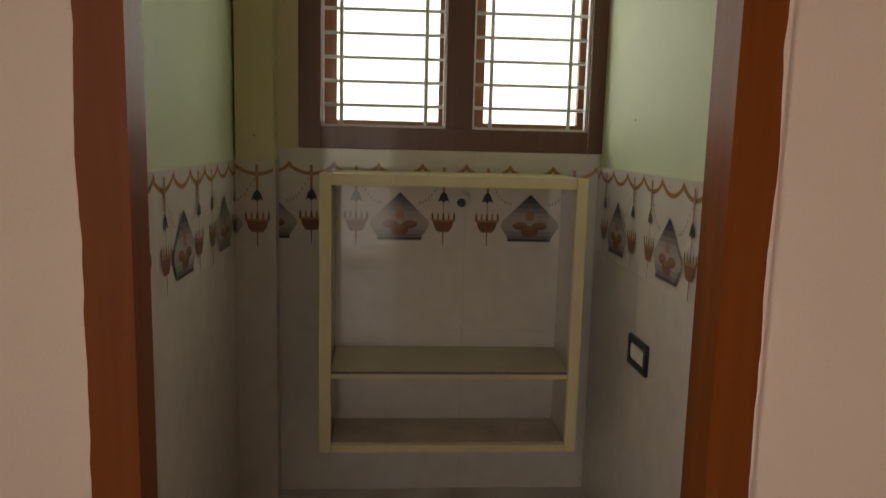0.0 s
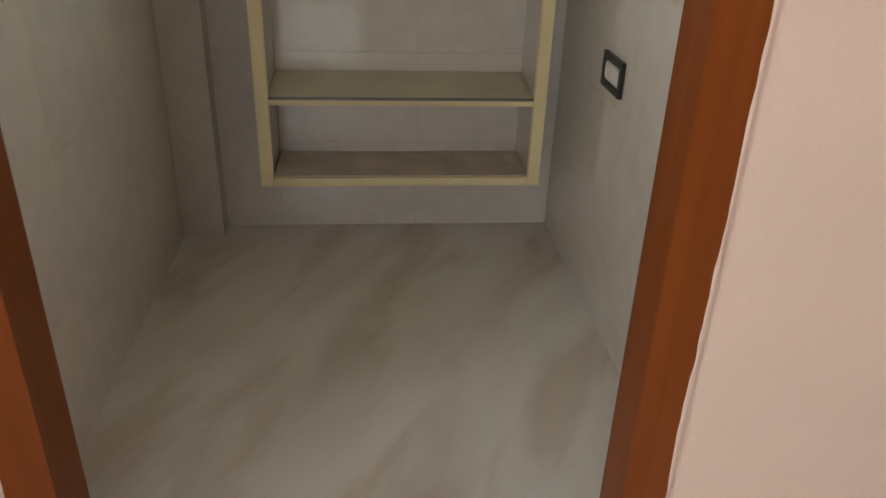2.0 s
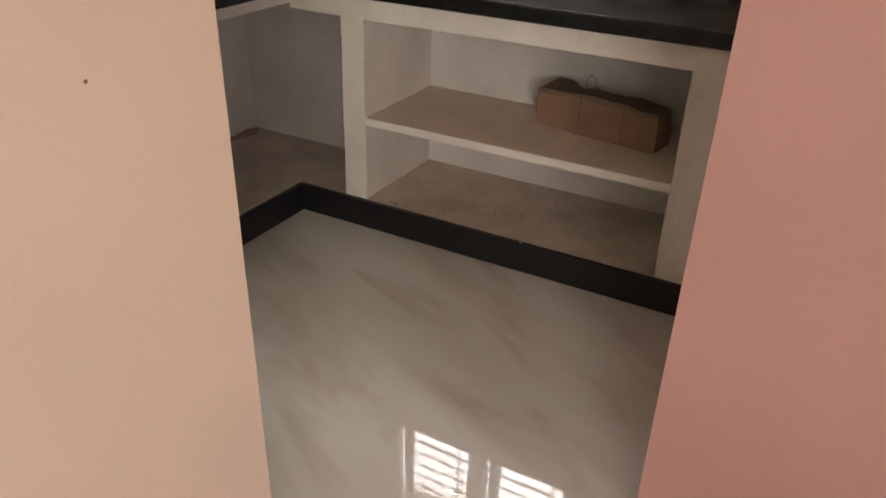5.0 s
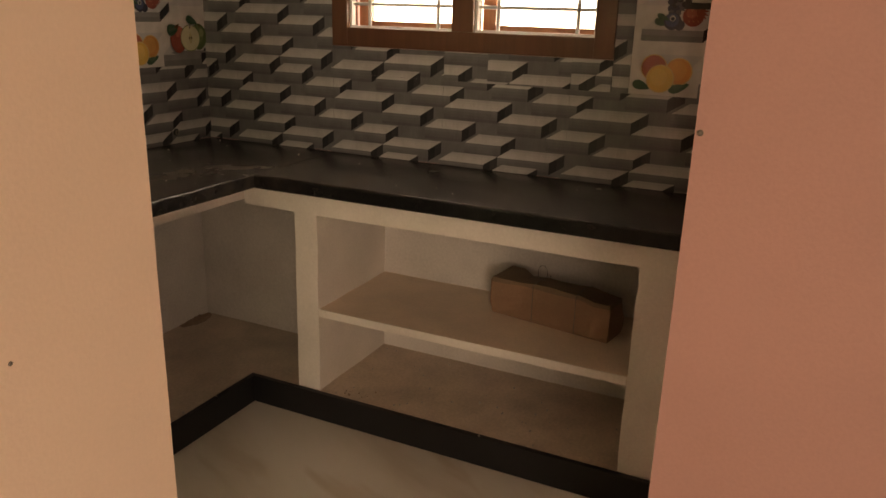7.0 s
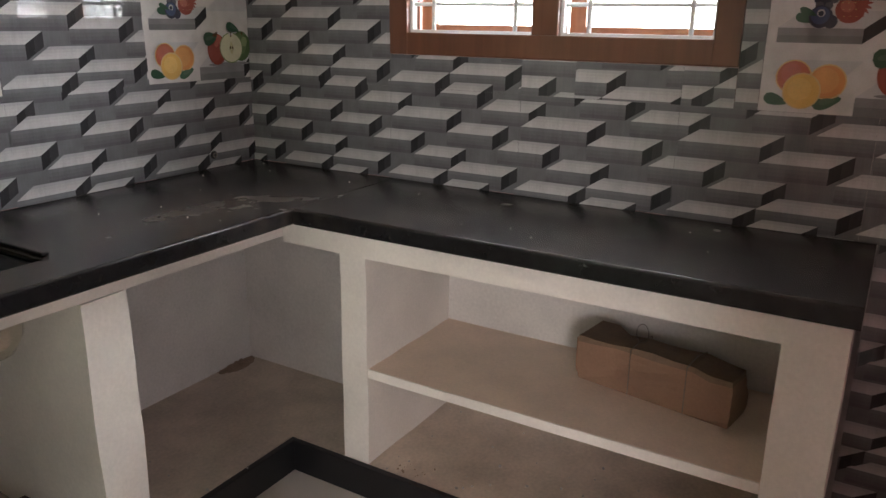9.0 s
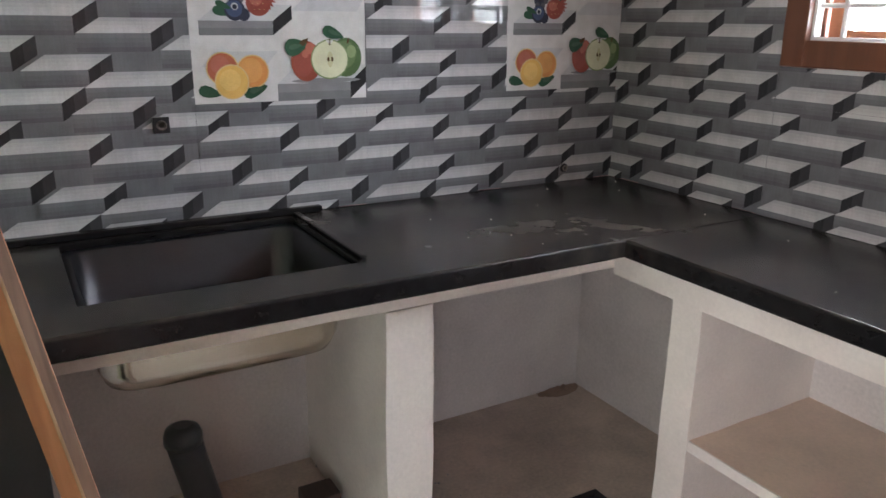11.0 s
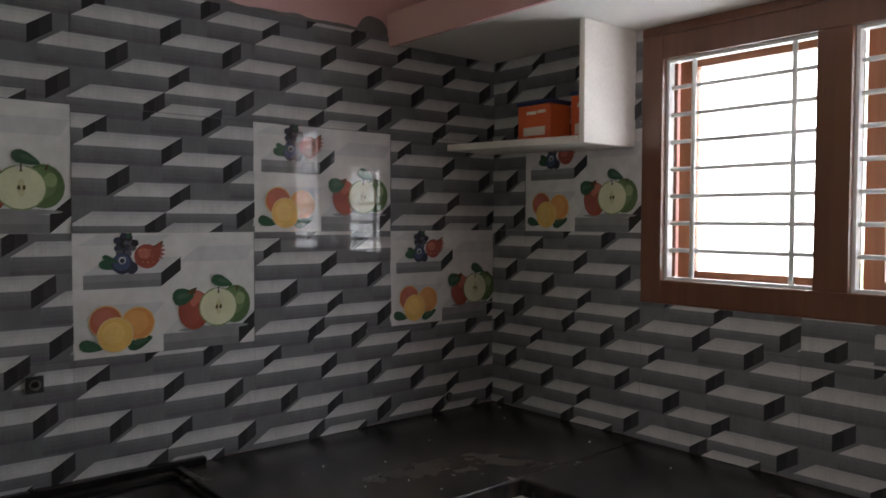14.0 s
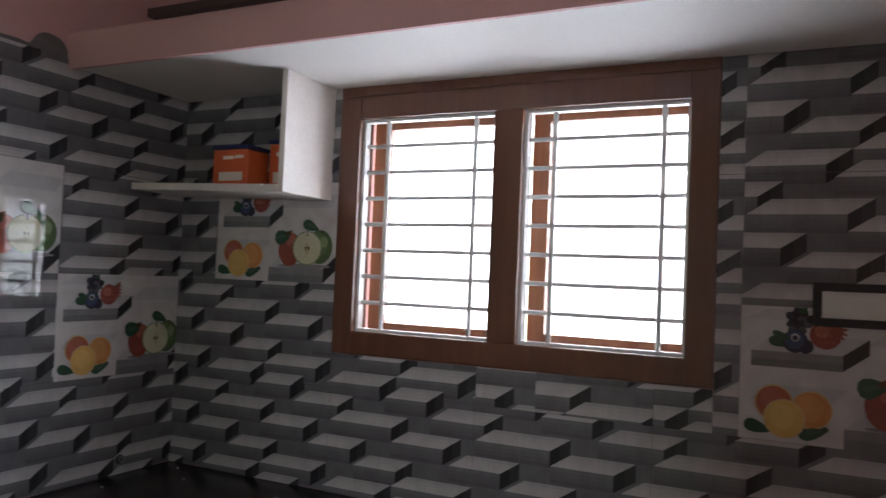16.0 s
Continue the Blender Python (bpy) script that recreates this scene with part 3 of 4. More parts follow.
part("bay_back", boxes((LEFT, -0.001, -0.0005, 0.006, ZB, ZU)), M["plaster"], base, "grey-white plastered back of the bays")

skirt = thing("counter_skirting", "black granite skirting along the foot of the counter", "skirting", kind="structure")
part("strip", soft_box((FX - 0.020, FX - 0.001, END, FY - 0.0205, 0.001, ZB + 0.002), 0.003), M["skirt"], skirt)
part("strip", soft_box((LEFT, FX - 0.001, FY - 0.020, FY - 0.001, 0.001, ZB + 0.002), 0.003), M["skirt"], skirt)

# worktop: two slabs with a hole for the sink
SX0, SX1, SY0, SY1 = -1.655, -1.115, -0.475, -0.055
top = thing("worktop", "dusty black granite worktop with a rounded front edge", "worktop", at=(0, 0, 0))
CX, CY, CT = -0.489, -0.609, 0.841


def nosed(dims, edge):
    bm = bmesh.new()
    box(bm, *dims)
    bm.edges.ensure_lookup_table()
    pick = [e for e in bm.edges if all(abs(v.co[edge[0]] - edge[1]) < 1e-6 for v in e.verts) and abs(e.verts[0].co.z - e.verts[1].co.z) < 1e-6]
    bmesh.ops.bevel(bm, geom=pick, offset=0.007, segments=4, affect="EDGES", profile=0.5)
    return bm


part("slab", nosed((CX, 0.0, END - 0.012, CY, ZU, CT), (0, CX)), M["granite"], top)
part("slab", nosed((LEFT, SX0, CY, 0.0, ZU, CT), (1, CY)), M["granite"], top)
part("slab", nosed((SX1, 0.0, CY + 0.0005, 0.0, ZU, CT), (1, CY + 0.0005)), M["granite"], top)
part("slab", nosed((SX0, SX1, CY, SY0, ZU, CT), (1, CY)), M["granite"], top)
part("slab", boxes((SX0, SX1, SY1, 0.0, ZU, CT)), M["granite"], top)
part("splash_lip", soft_box((LEFT, -1.02, -0.026, -0.0005, CT + 0.001, CT + 0.016), 0.004), M["granite"], top, "raised black granite strip behind the sink")
part("drain_lip", soft_box((-1.104, -1.088, -0.46, -0.03, CT + 0.001, CT + 0.010), 0.004), M["granite"], top)

# sink
sink = thing("kitchen_sink", "stainless steel sink bowl let into the worktop", "sink", at=(0, 0, 0))
bm = bmesh.new()


def ring(cx, cy, hx, hy, r, z, n=6):
    out = []
    for sx, sy, a0 in ((1, 1, 0), (-1, 1, 90), (-1, -1, 180), (1, -1, 270)):
        for k in range(n + 1):
            a = radians(a0 + 90 * k / n)
            out.append(bm.verts.new((cx + sx * (hx - r) + r * math.cos(a), cy + sy * (hy - r) + r * math.sin(a), z)))
    return out


scx, scy, shx, shy = (SX0 + SX1) / 2, (SY0 + SY1) / 2, (SX1 - SX0) / 2 - 0.004, (SY1 - SY0) / 2 - 0.004
rings = [ring(scx, scy, shx + 0.002, shy + 0.002, 0.03, CT - 0.012), ring(scx, scy, shx - 0.012, shy - 0.012, 0.05, CT - 0.016), ring(scx, scy, shx - 0.022, shy - 0.022, 0.06, CT - 0.165), ring(scx, scy, shx - 0.035, shy - 0.035, 0.06, CT - 0.20),
         ring(scx, scy, shx - 0.075, shy - 0.075, 0.06, CT - 0.222), ring(scx, scy, 0.045, 0.045, 0.044, CT - 0.228), ring(scx, scy, 0.042, 0.042, 0.041, CT - 0.24)]
for r0, r1 in zip(rings, rings[1:]):
    for k in range(len(r0)):
        bm.faces.new((r0[k], r0[(k + 1) % len(r0)], r1[(k + 1) % len(r0)], r1[k])).smooth = True
bm.faces.new(rings[-1])
# same steel twice: colour darkened for the shaded inside, bright for the outside
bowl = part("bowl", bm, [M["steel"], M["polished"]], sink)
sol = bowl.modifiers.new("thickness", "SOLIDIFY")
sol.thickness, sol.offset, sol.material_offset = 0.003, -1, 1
bm = bmesh.new()
lathe(bm, [(0.040, 0.0), (0.040, 0.006), (0.030, 0.007), (0.012, 0.004)], (scx, scy, CT - 0.239), "Z", 20)
part("drain", bm, M["steel"], bowl, "steel drain ring")

pipe = thing("pipe_stub", "stout black plastic pipe standing under the sink", "pipe", at=(-1.405, -0.28, ZB + 0.001))
bm = bmesh.new()
tube(bm, [(0, 0, 0), (-0.005, 0, 0.03), (-0.055, 0, 0.27), (-0.062, 0, 0.31)], 0.040, 18)
part("tube", bm, M["black"], pipe)
bm = bmesh.new()
lathe(bm, [(0.043, 0.0), (0.043, 0.020), (0.037, 0.036), (0.020, 0.045)], (-0.0635, 0, 0.3105), "Z", 18)
part("cap", bm, M["black"], pipe)
bm = bmesh.new()
lathe(bm, [(0.034, 0), (0.036, 0.004), (0.036, 0.05), (0.030, 0.064), (0.012, 0.068)], (-1.335, -0.36, ZB + 0.001), "Z", 18)
tagged(link("bottle_cap", bm, M["black"]), "squat black plastic cap on the bay floor", "cap")
bm = soft_box((-1.19, -1.10, -0.30, -0.22, ZB + 0.001, ZB + 0.068), 0.006)
tagged(link("brick_piece", bm, M["dark"]), "broken dark brown brick on the bay floor", "brick")

# parcel on the shelf
parcel = thing("cardboard_parcel", "dented brown cardboard parcel tied with string, on the counter shelf", "box", at=(-0.165, -1.544, 0.404))
parcel.rotation_euler = (0, 0, radians(-100))
PL, PD, PH = 0.41, 0.105, 0.130
bm = bmesh.new()
box(bm, -PL / 2, PL / 2, -PD / 2, PD / 2, 0.0, PH)
bmesh.ops.subdivide_edges(bm, edges=list(bm.edges), cuts=7, use_grid_fill=True)
for v in bm.verts:
    k = noise.noise(v.co * 11) * 0.013 + noise.noise(v.co * 34) * 0.004
    if v.co.z > 0.01:
        v.co += Vector((k * 0.6, k, k * 0.8 - 0.012 * max(0, v.co.x / PL) * (v.co.z / PH)))
# top and upper rim of the carton take the darker brown
for f in bm.faces:
    f.material_index = 1 if f.calc_center_median().z > PH * 0.85 else 0
body = part("carton", bm, [M["card"], M["carddark"]], parcel)
for x in (-0.055, 0.095):
    bm = bmesh.new()
    h, d = PH + 0.007, PD / 2 + 0.008
    tube(bm, [(x, -d, 0.004), (x, -d, h * 0.5), (x, -d, h - 0.008), (x, 0, h + 0.001), (x, d, h - 0.008), (x, d, 0.004)], 0.0013, 6)
    part("string", bm, M["wire"], parcel, "thin grey string")
bm = bmesh.new()
tube(bm, [(-0.055 + 0.017 * math.sin(a), 0.0, PH + 0.026 - 0.026 * math.cos(a)) for a in (2 * math.pi * k / 14 for k in range(15))], 0.0011, 6)
part("string_loop", bm, M["wire"], parcel, "loop of thin string")
part("flap", soft_box((-PL / 2 - 0.012, -PL / 2 - 0.004, -PD / 2, PD / 2 - 0.02, 0.03, 0.115), 0.003), M["card"], body, "folded end flap")


# ---- switch plates ----
def switch_plate(name, label, at, turn, w, h, n, vertical=False):
    s = thing(name, label, "switch", at=at)
    s.rotation_euler = (0, 0, radians(turn))
    t = 0.018
    bm = bmesh.new()
    box(bm, 0, w, -0.010, 0, 0, t)
    box(bm, 0, w, -0.010, 0, h - t, h)
    box(bm, 0, t, -0.010, 0, t, h - t)
    box(bm, w - t, w, -0.010, 0, t, h - t)
    part("surround", bm, M["black"], s, "black plastic surround")
    plate = part("plate", boxes((t, w - t, -0.005, 0, t, h - t)), M["switch"], s, "white plate")
    for k in range(n):
        a = t + (w - 2 * t) * k / n
        b = t + (w - 2 * t) * (k + 1) / n
        part("rocker", soft_box((a + 0.004, b - 0.004, -0.009, -0.0045, t + 0.006, h - t - 0.006), 0.0015), M["switch"], plate)
    return s


switch_plate("switch_plate", "white rocker switches in a black surround on the tiles", (-0.0035, -1.814, 1.385), -90, 0.20, 0.092, 3)
switch_plate("switch_plate", "small white rocker switch in a black surround", (PX1 - 0.001, -0.463, 0.638), -90, 0.154, 0.086, 2)


# capped pipe outlets over the worktop
def outlet(at, r, square):
    o = thing("pipe_outlet", "capped black water outlet in the tiled wall", "pipe outlet", "water outlets", at=at)
    bm = bmesh.new()
    if square:
        box(bm, -r, r, -0.008, 0, -r, r)
        bevel(bm, 0.003, 2)
    else:
        lathe(bm, [(r, 0), (r, 0.008), (r * 0.8, 0.010), (r * 0.2, 0.010)], (0, 0, 0), "Y", 20)
    part("plate", bm, M["black"], o)
    bm = bmesh.new()
    lathe(bm, [(r * 0.62, 0.0085), (r * 0.62, 0.013), (r * 0.42, 0.013), (r * 0.38, 0.0085)], (0, 0, 0), "Y", 20)
    part("ring", bm, M["wire"], o, "grey ring round the plug")
    return o


outlet((-1.404, -0.001, 1.089), 0.019, True)
outlet((-0.198, -0.001, 0.885), 0.014, False)

# ---- timber leaning by the sink ----
plank = thing("leaning_plank", "orange-brown square timber leaning on the wall beside the sink", "timber", at=(-1.598, -0.68, 0.004))
plank.rotation_euler = (0, radians(-9.6), radians(12))
c45 = 0.026
bm = bmesh.new()
low = [bm.verts.new((x, y, 0.0)) for x, y in ((-c45, 0.004), (0, -c45), (c45, 0.0), (0, c45))]
high = [bm.verts.new((v.co.x, v.co.y, 1.86)) for v in low]
# two faces are orange, the other two a much darker brown
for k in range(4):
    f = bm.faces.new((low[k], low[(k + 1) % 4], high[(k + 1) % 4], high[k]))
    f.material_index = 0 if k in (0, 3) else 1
bm.faces.new(low[::-1])
bm.faces.new(high)
bevel(bm, 0.003, 2)
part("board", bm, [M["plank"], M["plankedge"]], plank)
part("edge_strip", soft_box((-0.0022, 0.0022, -c45 - 0.0012, -c45 + 0.0035, 0.02, 1.84), 0.001), M["palestrip"], plank, "pale strip along the corner")
off = thing("granite_offcut", "black granite offcut leaning beside the counter", "stone slab", at=(-1.80, -0.648, 0.001))
off.rotation_euler = (radians(-2), 0, 0)
part("slab", soft_box((-0.085, 0.065, -0.02, 0.0, 0.0, 0.86), 0.002), M["skirt"], off)

# ---- printed wall tiles ----
TW, TH = 0.446, 0.290


def clip(poly, u0, u1, v0, v1):
    for axis, lim, sign in ((0, u0, 1), (0, u1, -1), (1, v0, 1), (1, v1, -1)):
        out = []
        for i, p in enumerate(poly):
            q = poly[(i + 1) % len(poly)]
            a, b = sign * (p[axis] - lim), sign * (q[axis] - lim)
            if a >= 0:
                out.append(p)
            if (a > 0 > b) or (a < 0 < b):
                s = a / (a - b)
                out.append((p[0] + s * (q[0] - p[0]), p[1] + s * (q[1] - p[1])))
        poly = out
        if len(poly) < 3:
            return []
    return poly


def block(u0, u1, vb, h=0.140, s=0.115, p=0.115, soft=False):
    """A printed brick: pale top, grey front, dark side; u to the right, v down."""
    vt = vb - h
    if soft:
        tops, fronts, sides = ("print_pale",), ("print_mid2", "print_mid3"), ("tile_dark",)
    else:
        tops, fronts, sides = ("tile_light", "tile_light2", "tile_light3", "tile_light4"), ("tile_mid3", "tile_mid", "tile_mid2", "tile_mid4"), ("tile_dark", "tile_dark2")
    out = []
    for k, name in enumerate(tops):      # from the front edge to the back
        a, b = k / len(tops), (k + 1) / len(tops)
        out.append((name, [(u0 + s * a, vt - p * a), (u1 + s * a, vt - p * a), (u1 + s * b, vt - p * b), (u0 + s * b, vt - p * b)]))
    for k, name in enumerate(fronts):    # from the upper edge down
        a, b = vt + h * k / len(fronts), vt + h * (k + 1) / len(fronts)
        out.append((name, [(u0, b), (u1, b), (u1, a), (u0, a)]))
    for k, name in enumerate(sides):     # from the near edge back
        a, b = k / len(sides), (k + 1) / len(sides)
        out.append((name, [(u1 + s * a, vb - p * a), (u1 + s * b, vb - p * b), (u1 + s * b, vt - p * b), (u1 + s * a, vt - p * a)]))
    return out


def oval(u, v, ru, rv=None, n=20, tilt=0.0):
    rv = ru * TW / TH if rv is None else rv
    c, s = math.cos(tilt), math.sin(tilt)
    pts = []
    for k in range(n):
        a = 2 * math.pi * k / n
        x, y = ru * TW * math.cos(a), rv * TH * math.sin(a)
        pts.append((u + (c * x - s * y) / TW, v + (s * x + c * y) / TH))
    return pts


def leaf(u, v, length, width, tilt):
    pts = []
    for k in range(12):
        a = 2 * math.pi * k / 12
        x = length * math.cos(a)
        y = width * math.sin(a) * (1 - 0.5 * math.cos(a))
        pts.append((u + (x * math.cos(tilt) - y * math.sin(tilt)) / TW, v + (x * math.sin(tilt) + y * math.cos(tilt)) / TH))
    return pts


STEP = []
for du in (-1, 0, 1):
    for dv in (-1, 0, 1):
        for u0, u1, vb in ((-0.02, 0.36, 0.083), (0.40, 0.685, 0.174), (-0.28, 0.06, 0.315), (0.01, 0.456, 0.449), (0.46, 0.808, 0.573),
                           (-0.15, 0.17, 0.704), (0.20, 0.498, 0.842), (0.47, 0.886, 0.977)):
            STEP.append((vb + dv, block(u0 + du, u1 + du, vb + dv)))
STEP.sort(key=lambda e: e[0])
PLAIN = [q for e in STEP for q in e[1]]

FRUIT = [("print_pale", [(0.02, 0.10), (0.42, 0.10), (0.50, 0.02), (0.12, 0.02)])]
FRUIT += [("print_pale", [(0.55, 0.25), (0.95, 0.25), (1.0, 0.12), (0.66, 0.12)]), ("print_pale", [(0.05, 0.70), (0.40, 0.70), (0.47, 0.58), (0.12, 0.58)])]
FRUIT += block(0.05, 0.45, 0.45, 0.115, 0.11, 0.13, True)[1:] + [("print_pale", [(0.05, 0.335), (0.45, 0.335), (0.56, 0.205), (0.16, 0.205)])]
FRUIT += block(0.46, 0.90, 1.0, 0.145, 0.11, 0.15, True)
FRUIT += [("print_leaf", leaf(0.175, 0.265, 0.022, 0.010, 0.3)), ("print_leaf", leaf(0.44, 0.105, 0.015, 0.006, -0.8)), ("print_leaf", leaf(0.425, 0.12, 0.014, 0.005, -0.2)),
          ("print_strawberry", oval(0.374, 0.195, 0.068, 0.102, 18, 0.35)), ("print_redlight", oval(0.360, 0.170, 0.034, 0.045, 12, 0.35))]
for k in range(16):
    a = 2.4 * k
    q = 0.045 * math.sqrt(k / 16)
    FRUIT.append((("print_berry", "tile_dark", "print_stem2")[k % 3], oval(0.262 + 1.25 * q * math.cos(a), 0.100 + 1.9 * q * math.sin(a), 0.020, n=8)))
FRUIT += [("print_leaf", leaf(0.285, 0.012, 0.012, 0.005, -1.0)), ("print_berry", oval(0.292, 0.285, 0.034)), ("print_berry", oval(0.245, 0.250, 0.056)), ("print_blue", oval(0.242, 0.240, 0.044)),
          ("print_pale", oval(0.245, 0.222, 0.019)), ("print_berry", oval(0.245, 0.226, 0.013)), ("print_leaf", leaf(0.185, 0.215, 0.020, 0.007, 0.4))]
for k in range(9):
    FRUIT.append(("print_rind", oval(0.335 + 0.028 * (k % 3) + 0.008 * (k // 3), 0.145 + 0.05 * (k // 3), 0.0028, n=6)))
FRUIT += [("print_leaf", leaf(0.085, 0.905, 0.028, 0.013, 0.25)), ("print_leaf", leaf(0.33, 0.895, 0.032, 0.017, -0.25)), ("print_rind", oval(0.158, 0.715, 0.088)), ("print_grapefruit", oval(0.158, 0.715, 0.081)), ("print_redlight", oval(0.145, 0.685, 0.050)),
          ("print_rind", oval(0.322, 0.745, 0.091)), ("print_orange", oval(0.322, 0.745, 0.084)), ("print_orange2", oval(0.310, 0.735, 0.066)),
          ("print_rind", oval(0.205, 0.825, 0.094)), ("print_lemon", oval(0.205, 0.825, 0.087))]
FRUIT += [("print_mid2", oval(0.75, 0.835, 0.21, 0.022)), ("print_red", oval(0.632, 0.668, 0.092, 0.172)), ("print_strawberry", oval(0.612, 0.680, 0.058, 0.120)), ("print_leaf", leaf(0.575, 0.545, 0.030, 0.020, -0.2)),
          ("print_stem", leaf(0.622, 0.505, 0.014, 0.006, -0.6)), ("print_redlight", oval(0.655, 0.56, 0.028, 0.05)),
          ("print_green2", oval(0.872, 0.640, 0.098, 0.170)), ("print_green3", oval(0.862, 0.615, 0.072, 0.120)),
          ("print_green", oval(0.773, 0.655, 0.116, 0.172)), ("print_flesh", oval(0.773, 0.655, 0.109, 0.160)), ("print_leaf", leaf(0.797, 0.435, 0.030, 0.014, 0.35)),
          ("print_stem", [(0.766, 0.49), (0.777, 0.49), (0.780, 0.535), (0.768, 0.535)]), ("print_flesh", oval(0.773, 0.655, 0.034, 0.060)), ("print_stem", oval(0.762, 0.655, 0.008, 0.022, 8)),
          ("print_stem", oval(0.786, 0.655, 0.008, 0.022, 8)), ("print_stem", [(0.885, 0.475), (0.897, 0.47), (0.888, 0.52), (0.878, 0.52)])]

for k in range(7):      # spiky crown of the strawberry
    a = -0.9 + 0.42 * k
    FRUIT.append(("print_strawberry", leaf(0.418 + 0.026 * math.cos(a), 0.150 + 0.060 * math.sin(a), 0.013, 0.004, a)))
FRUIT += [("print_lemon2", oval(0.195, 0.810, 0.058)), ("print_green4", oval(0.905, 0.590, 0.030, 0.055)), ("print_redlight", oval(0.625, 0.605, 0.020, 0.035)),
          ("print_leaf2", leaf(0.806, 0.432, 0.018, 0.005, 0.35)), ("print_leaf2", leaf(0.570, 0.542, 0.018, 0.006, -0.2)), ("print_leaf2", leaf(0.335, 0.893, 0.018, 0.007, -0.25)),
          ("print_core", oval(0.773, 0.655, 0.018, 0.070, 12)), ("print_stem", oval(0.763, 0.655, 0.007, 0.020, 8)), ("print_stem", oval(0.785, 0.655, 0.007, 0.020, 8)),
          ("print_white", [(0.748, 0.492), (0.798, 0.492), (0.773, 0.528)]), ("print_stem", [(0.769, 0.478), (0.777, 0.478), (0.776, 0.535), (0.770, 0.535)])]

TILE_CACHE = {}


def tile_mesh(kind, ua, ub, va, vb):
    """A tile, or the part of it that was cut: x to the right, z up from its lower left corner, face at y = 0."""
    key = (kind, round(ua, 3), round(ub, 3), round(va, 3), round(vb, 3))
    if key in TILE_CACHE:
        return TILE_CACHE[key]
    g = 0.0003
    bm = bmesh.new()
    w, h = (ub - ua) * TW, (vb - va) * TH
    box(bm, g, w - g, 0.0, 0.0075, g, h - g, GLAZE_INDEX["tile_mid" if kind == "plain" else "print_white"])
    gu, gv = g / TW, g / TH
    depth = 0.0
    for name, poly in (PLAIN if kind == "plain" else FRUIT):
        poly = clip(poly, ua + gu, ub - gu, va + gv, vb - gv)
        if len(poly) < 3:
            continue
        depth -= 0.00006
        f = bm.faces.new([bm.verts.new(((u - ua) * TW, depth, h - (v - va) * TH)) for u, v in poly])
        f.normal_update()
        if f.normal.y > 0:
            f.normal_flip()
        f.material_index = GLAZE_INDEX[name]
    me = bpy.data.meshes.new("wall_tile")
    bm.to_mesh(me)
    bm.free()
    for k, c in GLAZE:
        me.materials.append(M[k])
    TILE_CACHE[key] = me
    return me


def lay(parent, kind, place, turn, ua=0.0, ub=1.0, va=0.0, vb=1.0):
    ob = new("wall_tile", tile_mesh(kind, ua, ub, va, vb))
    ob.matrix_world = pose(*place, 0, 0, turn)
    ob.parent = parent
    if kind == "fruit":
        ob["label"] = "white tile printed with apples, oranges and berries"
    return ob


ROWS = [0.842 + TH * k for k in range(4)]
COLS = [-0.430 - TW * k for k in range(4)]
wt = setting("tiling_north", boxes((X_K, 0.0, 0.0076, 0.0088, 0.842, 2.002)), M["grout"], "glossy wall tiles printed with grey stepped blocks and fruit", "wall tiling")
for r, z in enumerate(ROWS):
    lay(wt, "fruit" if r == 1 else "plain", (COLS[0], 0, z), 0, 0.0, 0.430 / TW)
    for c in range(1, 3):
        lay(wt, "fruit" if (r, c) in ((1, 2), (2, 1)) else "plain", (COLS[c], 0, z), 0)
    lay(wt, "fruit" if r == 2 else "plain", (COLS[3], 0, z), 0)
    lay(wt, "plain", (X_K + 0.001, 0, z), 0, 1 - (COLS[3] - X_K - 0.001) / TW, 1.0)

we = setting("tiling_east", boxes((0.0076, 0.0088, -2.62, WY0 - 0.001, 0.0, 1.981), (0.0076, 0.0088, WY1 + 0.001, 0.0, 0.842, 1.981), (0.0076, 0.0088, WY0, WY1, 0.842, WZ0 - 0.001)),
             M["grout"], "glossy wall tiles printed with grey stepped blocks and fruit", "wall tiling")


def lay_east(kind, y, z, width, height, ua=0.0, va=None):
    """A tile on the east wall: y of its left edge as one faces it, z of its lower edge."""
    ub = ua + width / TW
    vb = 1.0 if va is None else va + height / TH
    va = 1.0 - height / TH if va is None else va
    return lay(we, kind, (0.0, y, z), -90, ua, ub, va, vb)


TOPCUT = 1.981
for r, z in enumerate(ROWS):
    h = min(TH, TOPCUT - z)
    lay_east("plain", 0.0, z, 0.151, h, 1 - 0.151 / TW)
    lay_east("fruit" if r == 2 else "plain", -0.151, z, 0.443 if r > 1 else TW, h)
    if r == 0:
        for k in range(1, 5):
            lay_east("plain", -0.151 - TW * k, z, TW, h)
    if r == 1:
        lay_east("plain", -0.151 - TW, z, TW, WZ0 - z - 0.001, 0.0)
        lay_east("plain", -0.151 - TW * 2, z, 0.16, WZ0 - z - 0.001, 0.05, 0.30)
        lay_east("plain", -0.151 - TW * 2 - 0.16, z, TW - 0.16, WZ0 - z - 0.001, 0.30, 0.52)
        lay_east("plain", -0.151 - TW * 3, z, -WY0 - 0.151 - TW * 3, WZ0 - z - 0.001, 0.3)
        lay_east("plain", WY0 - 0.001, z, 0.054, h, 0.2)
        lay_east("fruit", -1.673, z, TW, h)
    if r > 1:
        lay_east("plain", WY0 - 0.001, z, 0.054, h, 0.5)
        lay_east("plain", -1.673, z, TW, h)
    if r > 0:
        lay_east("plain", -1.673 - TW, z, TW, h)
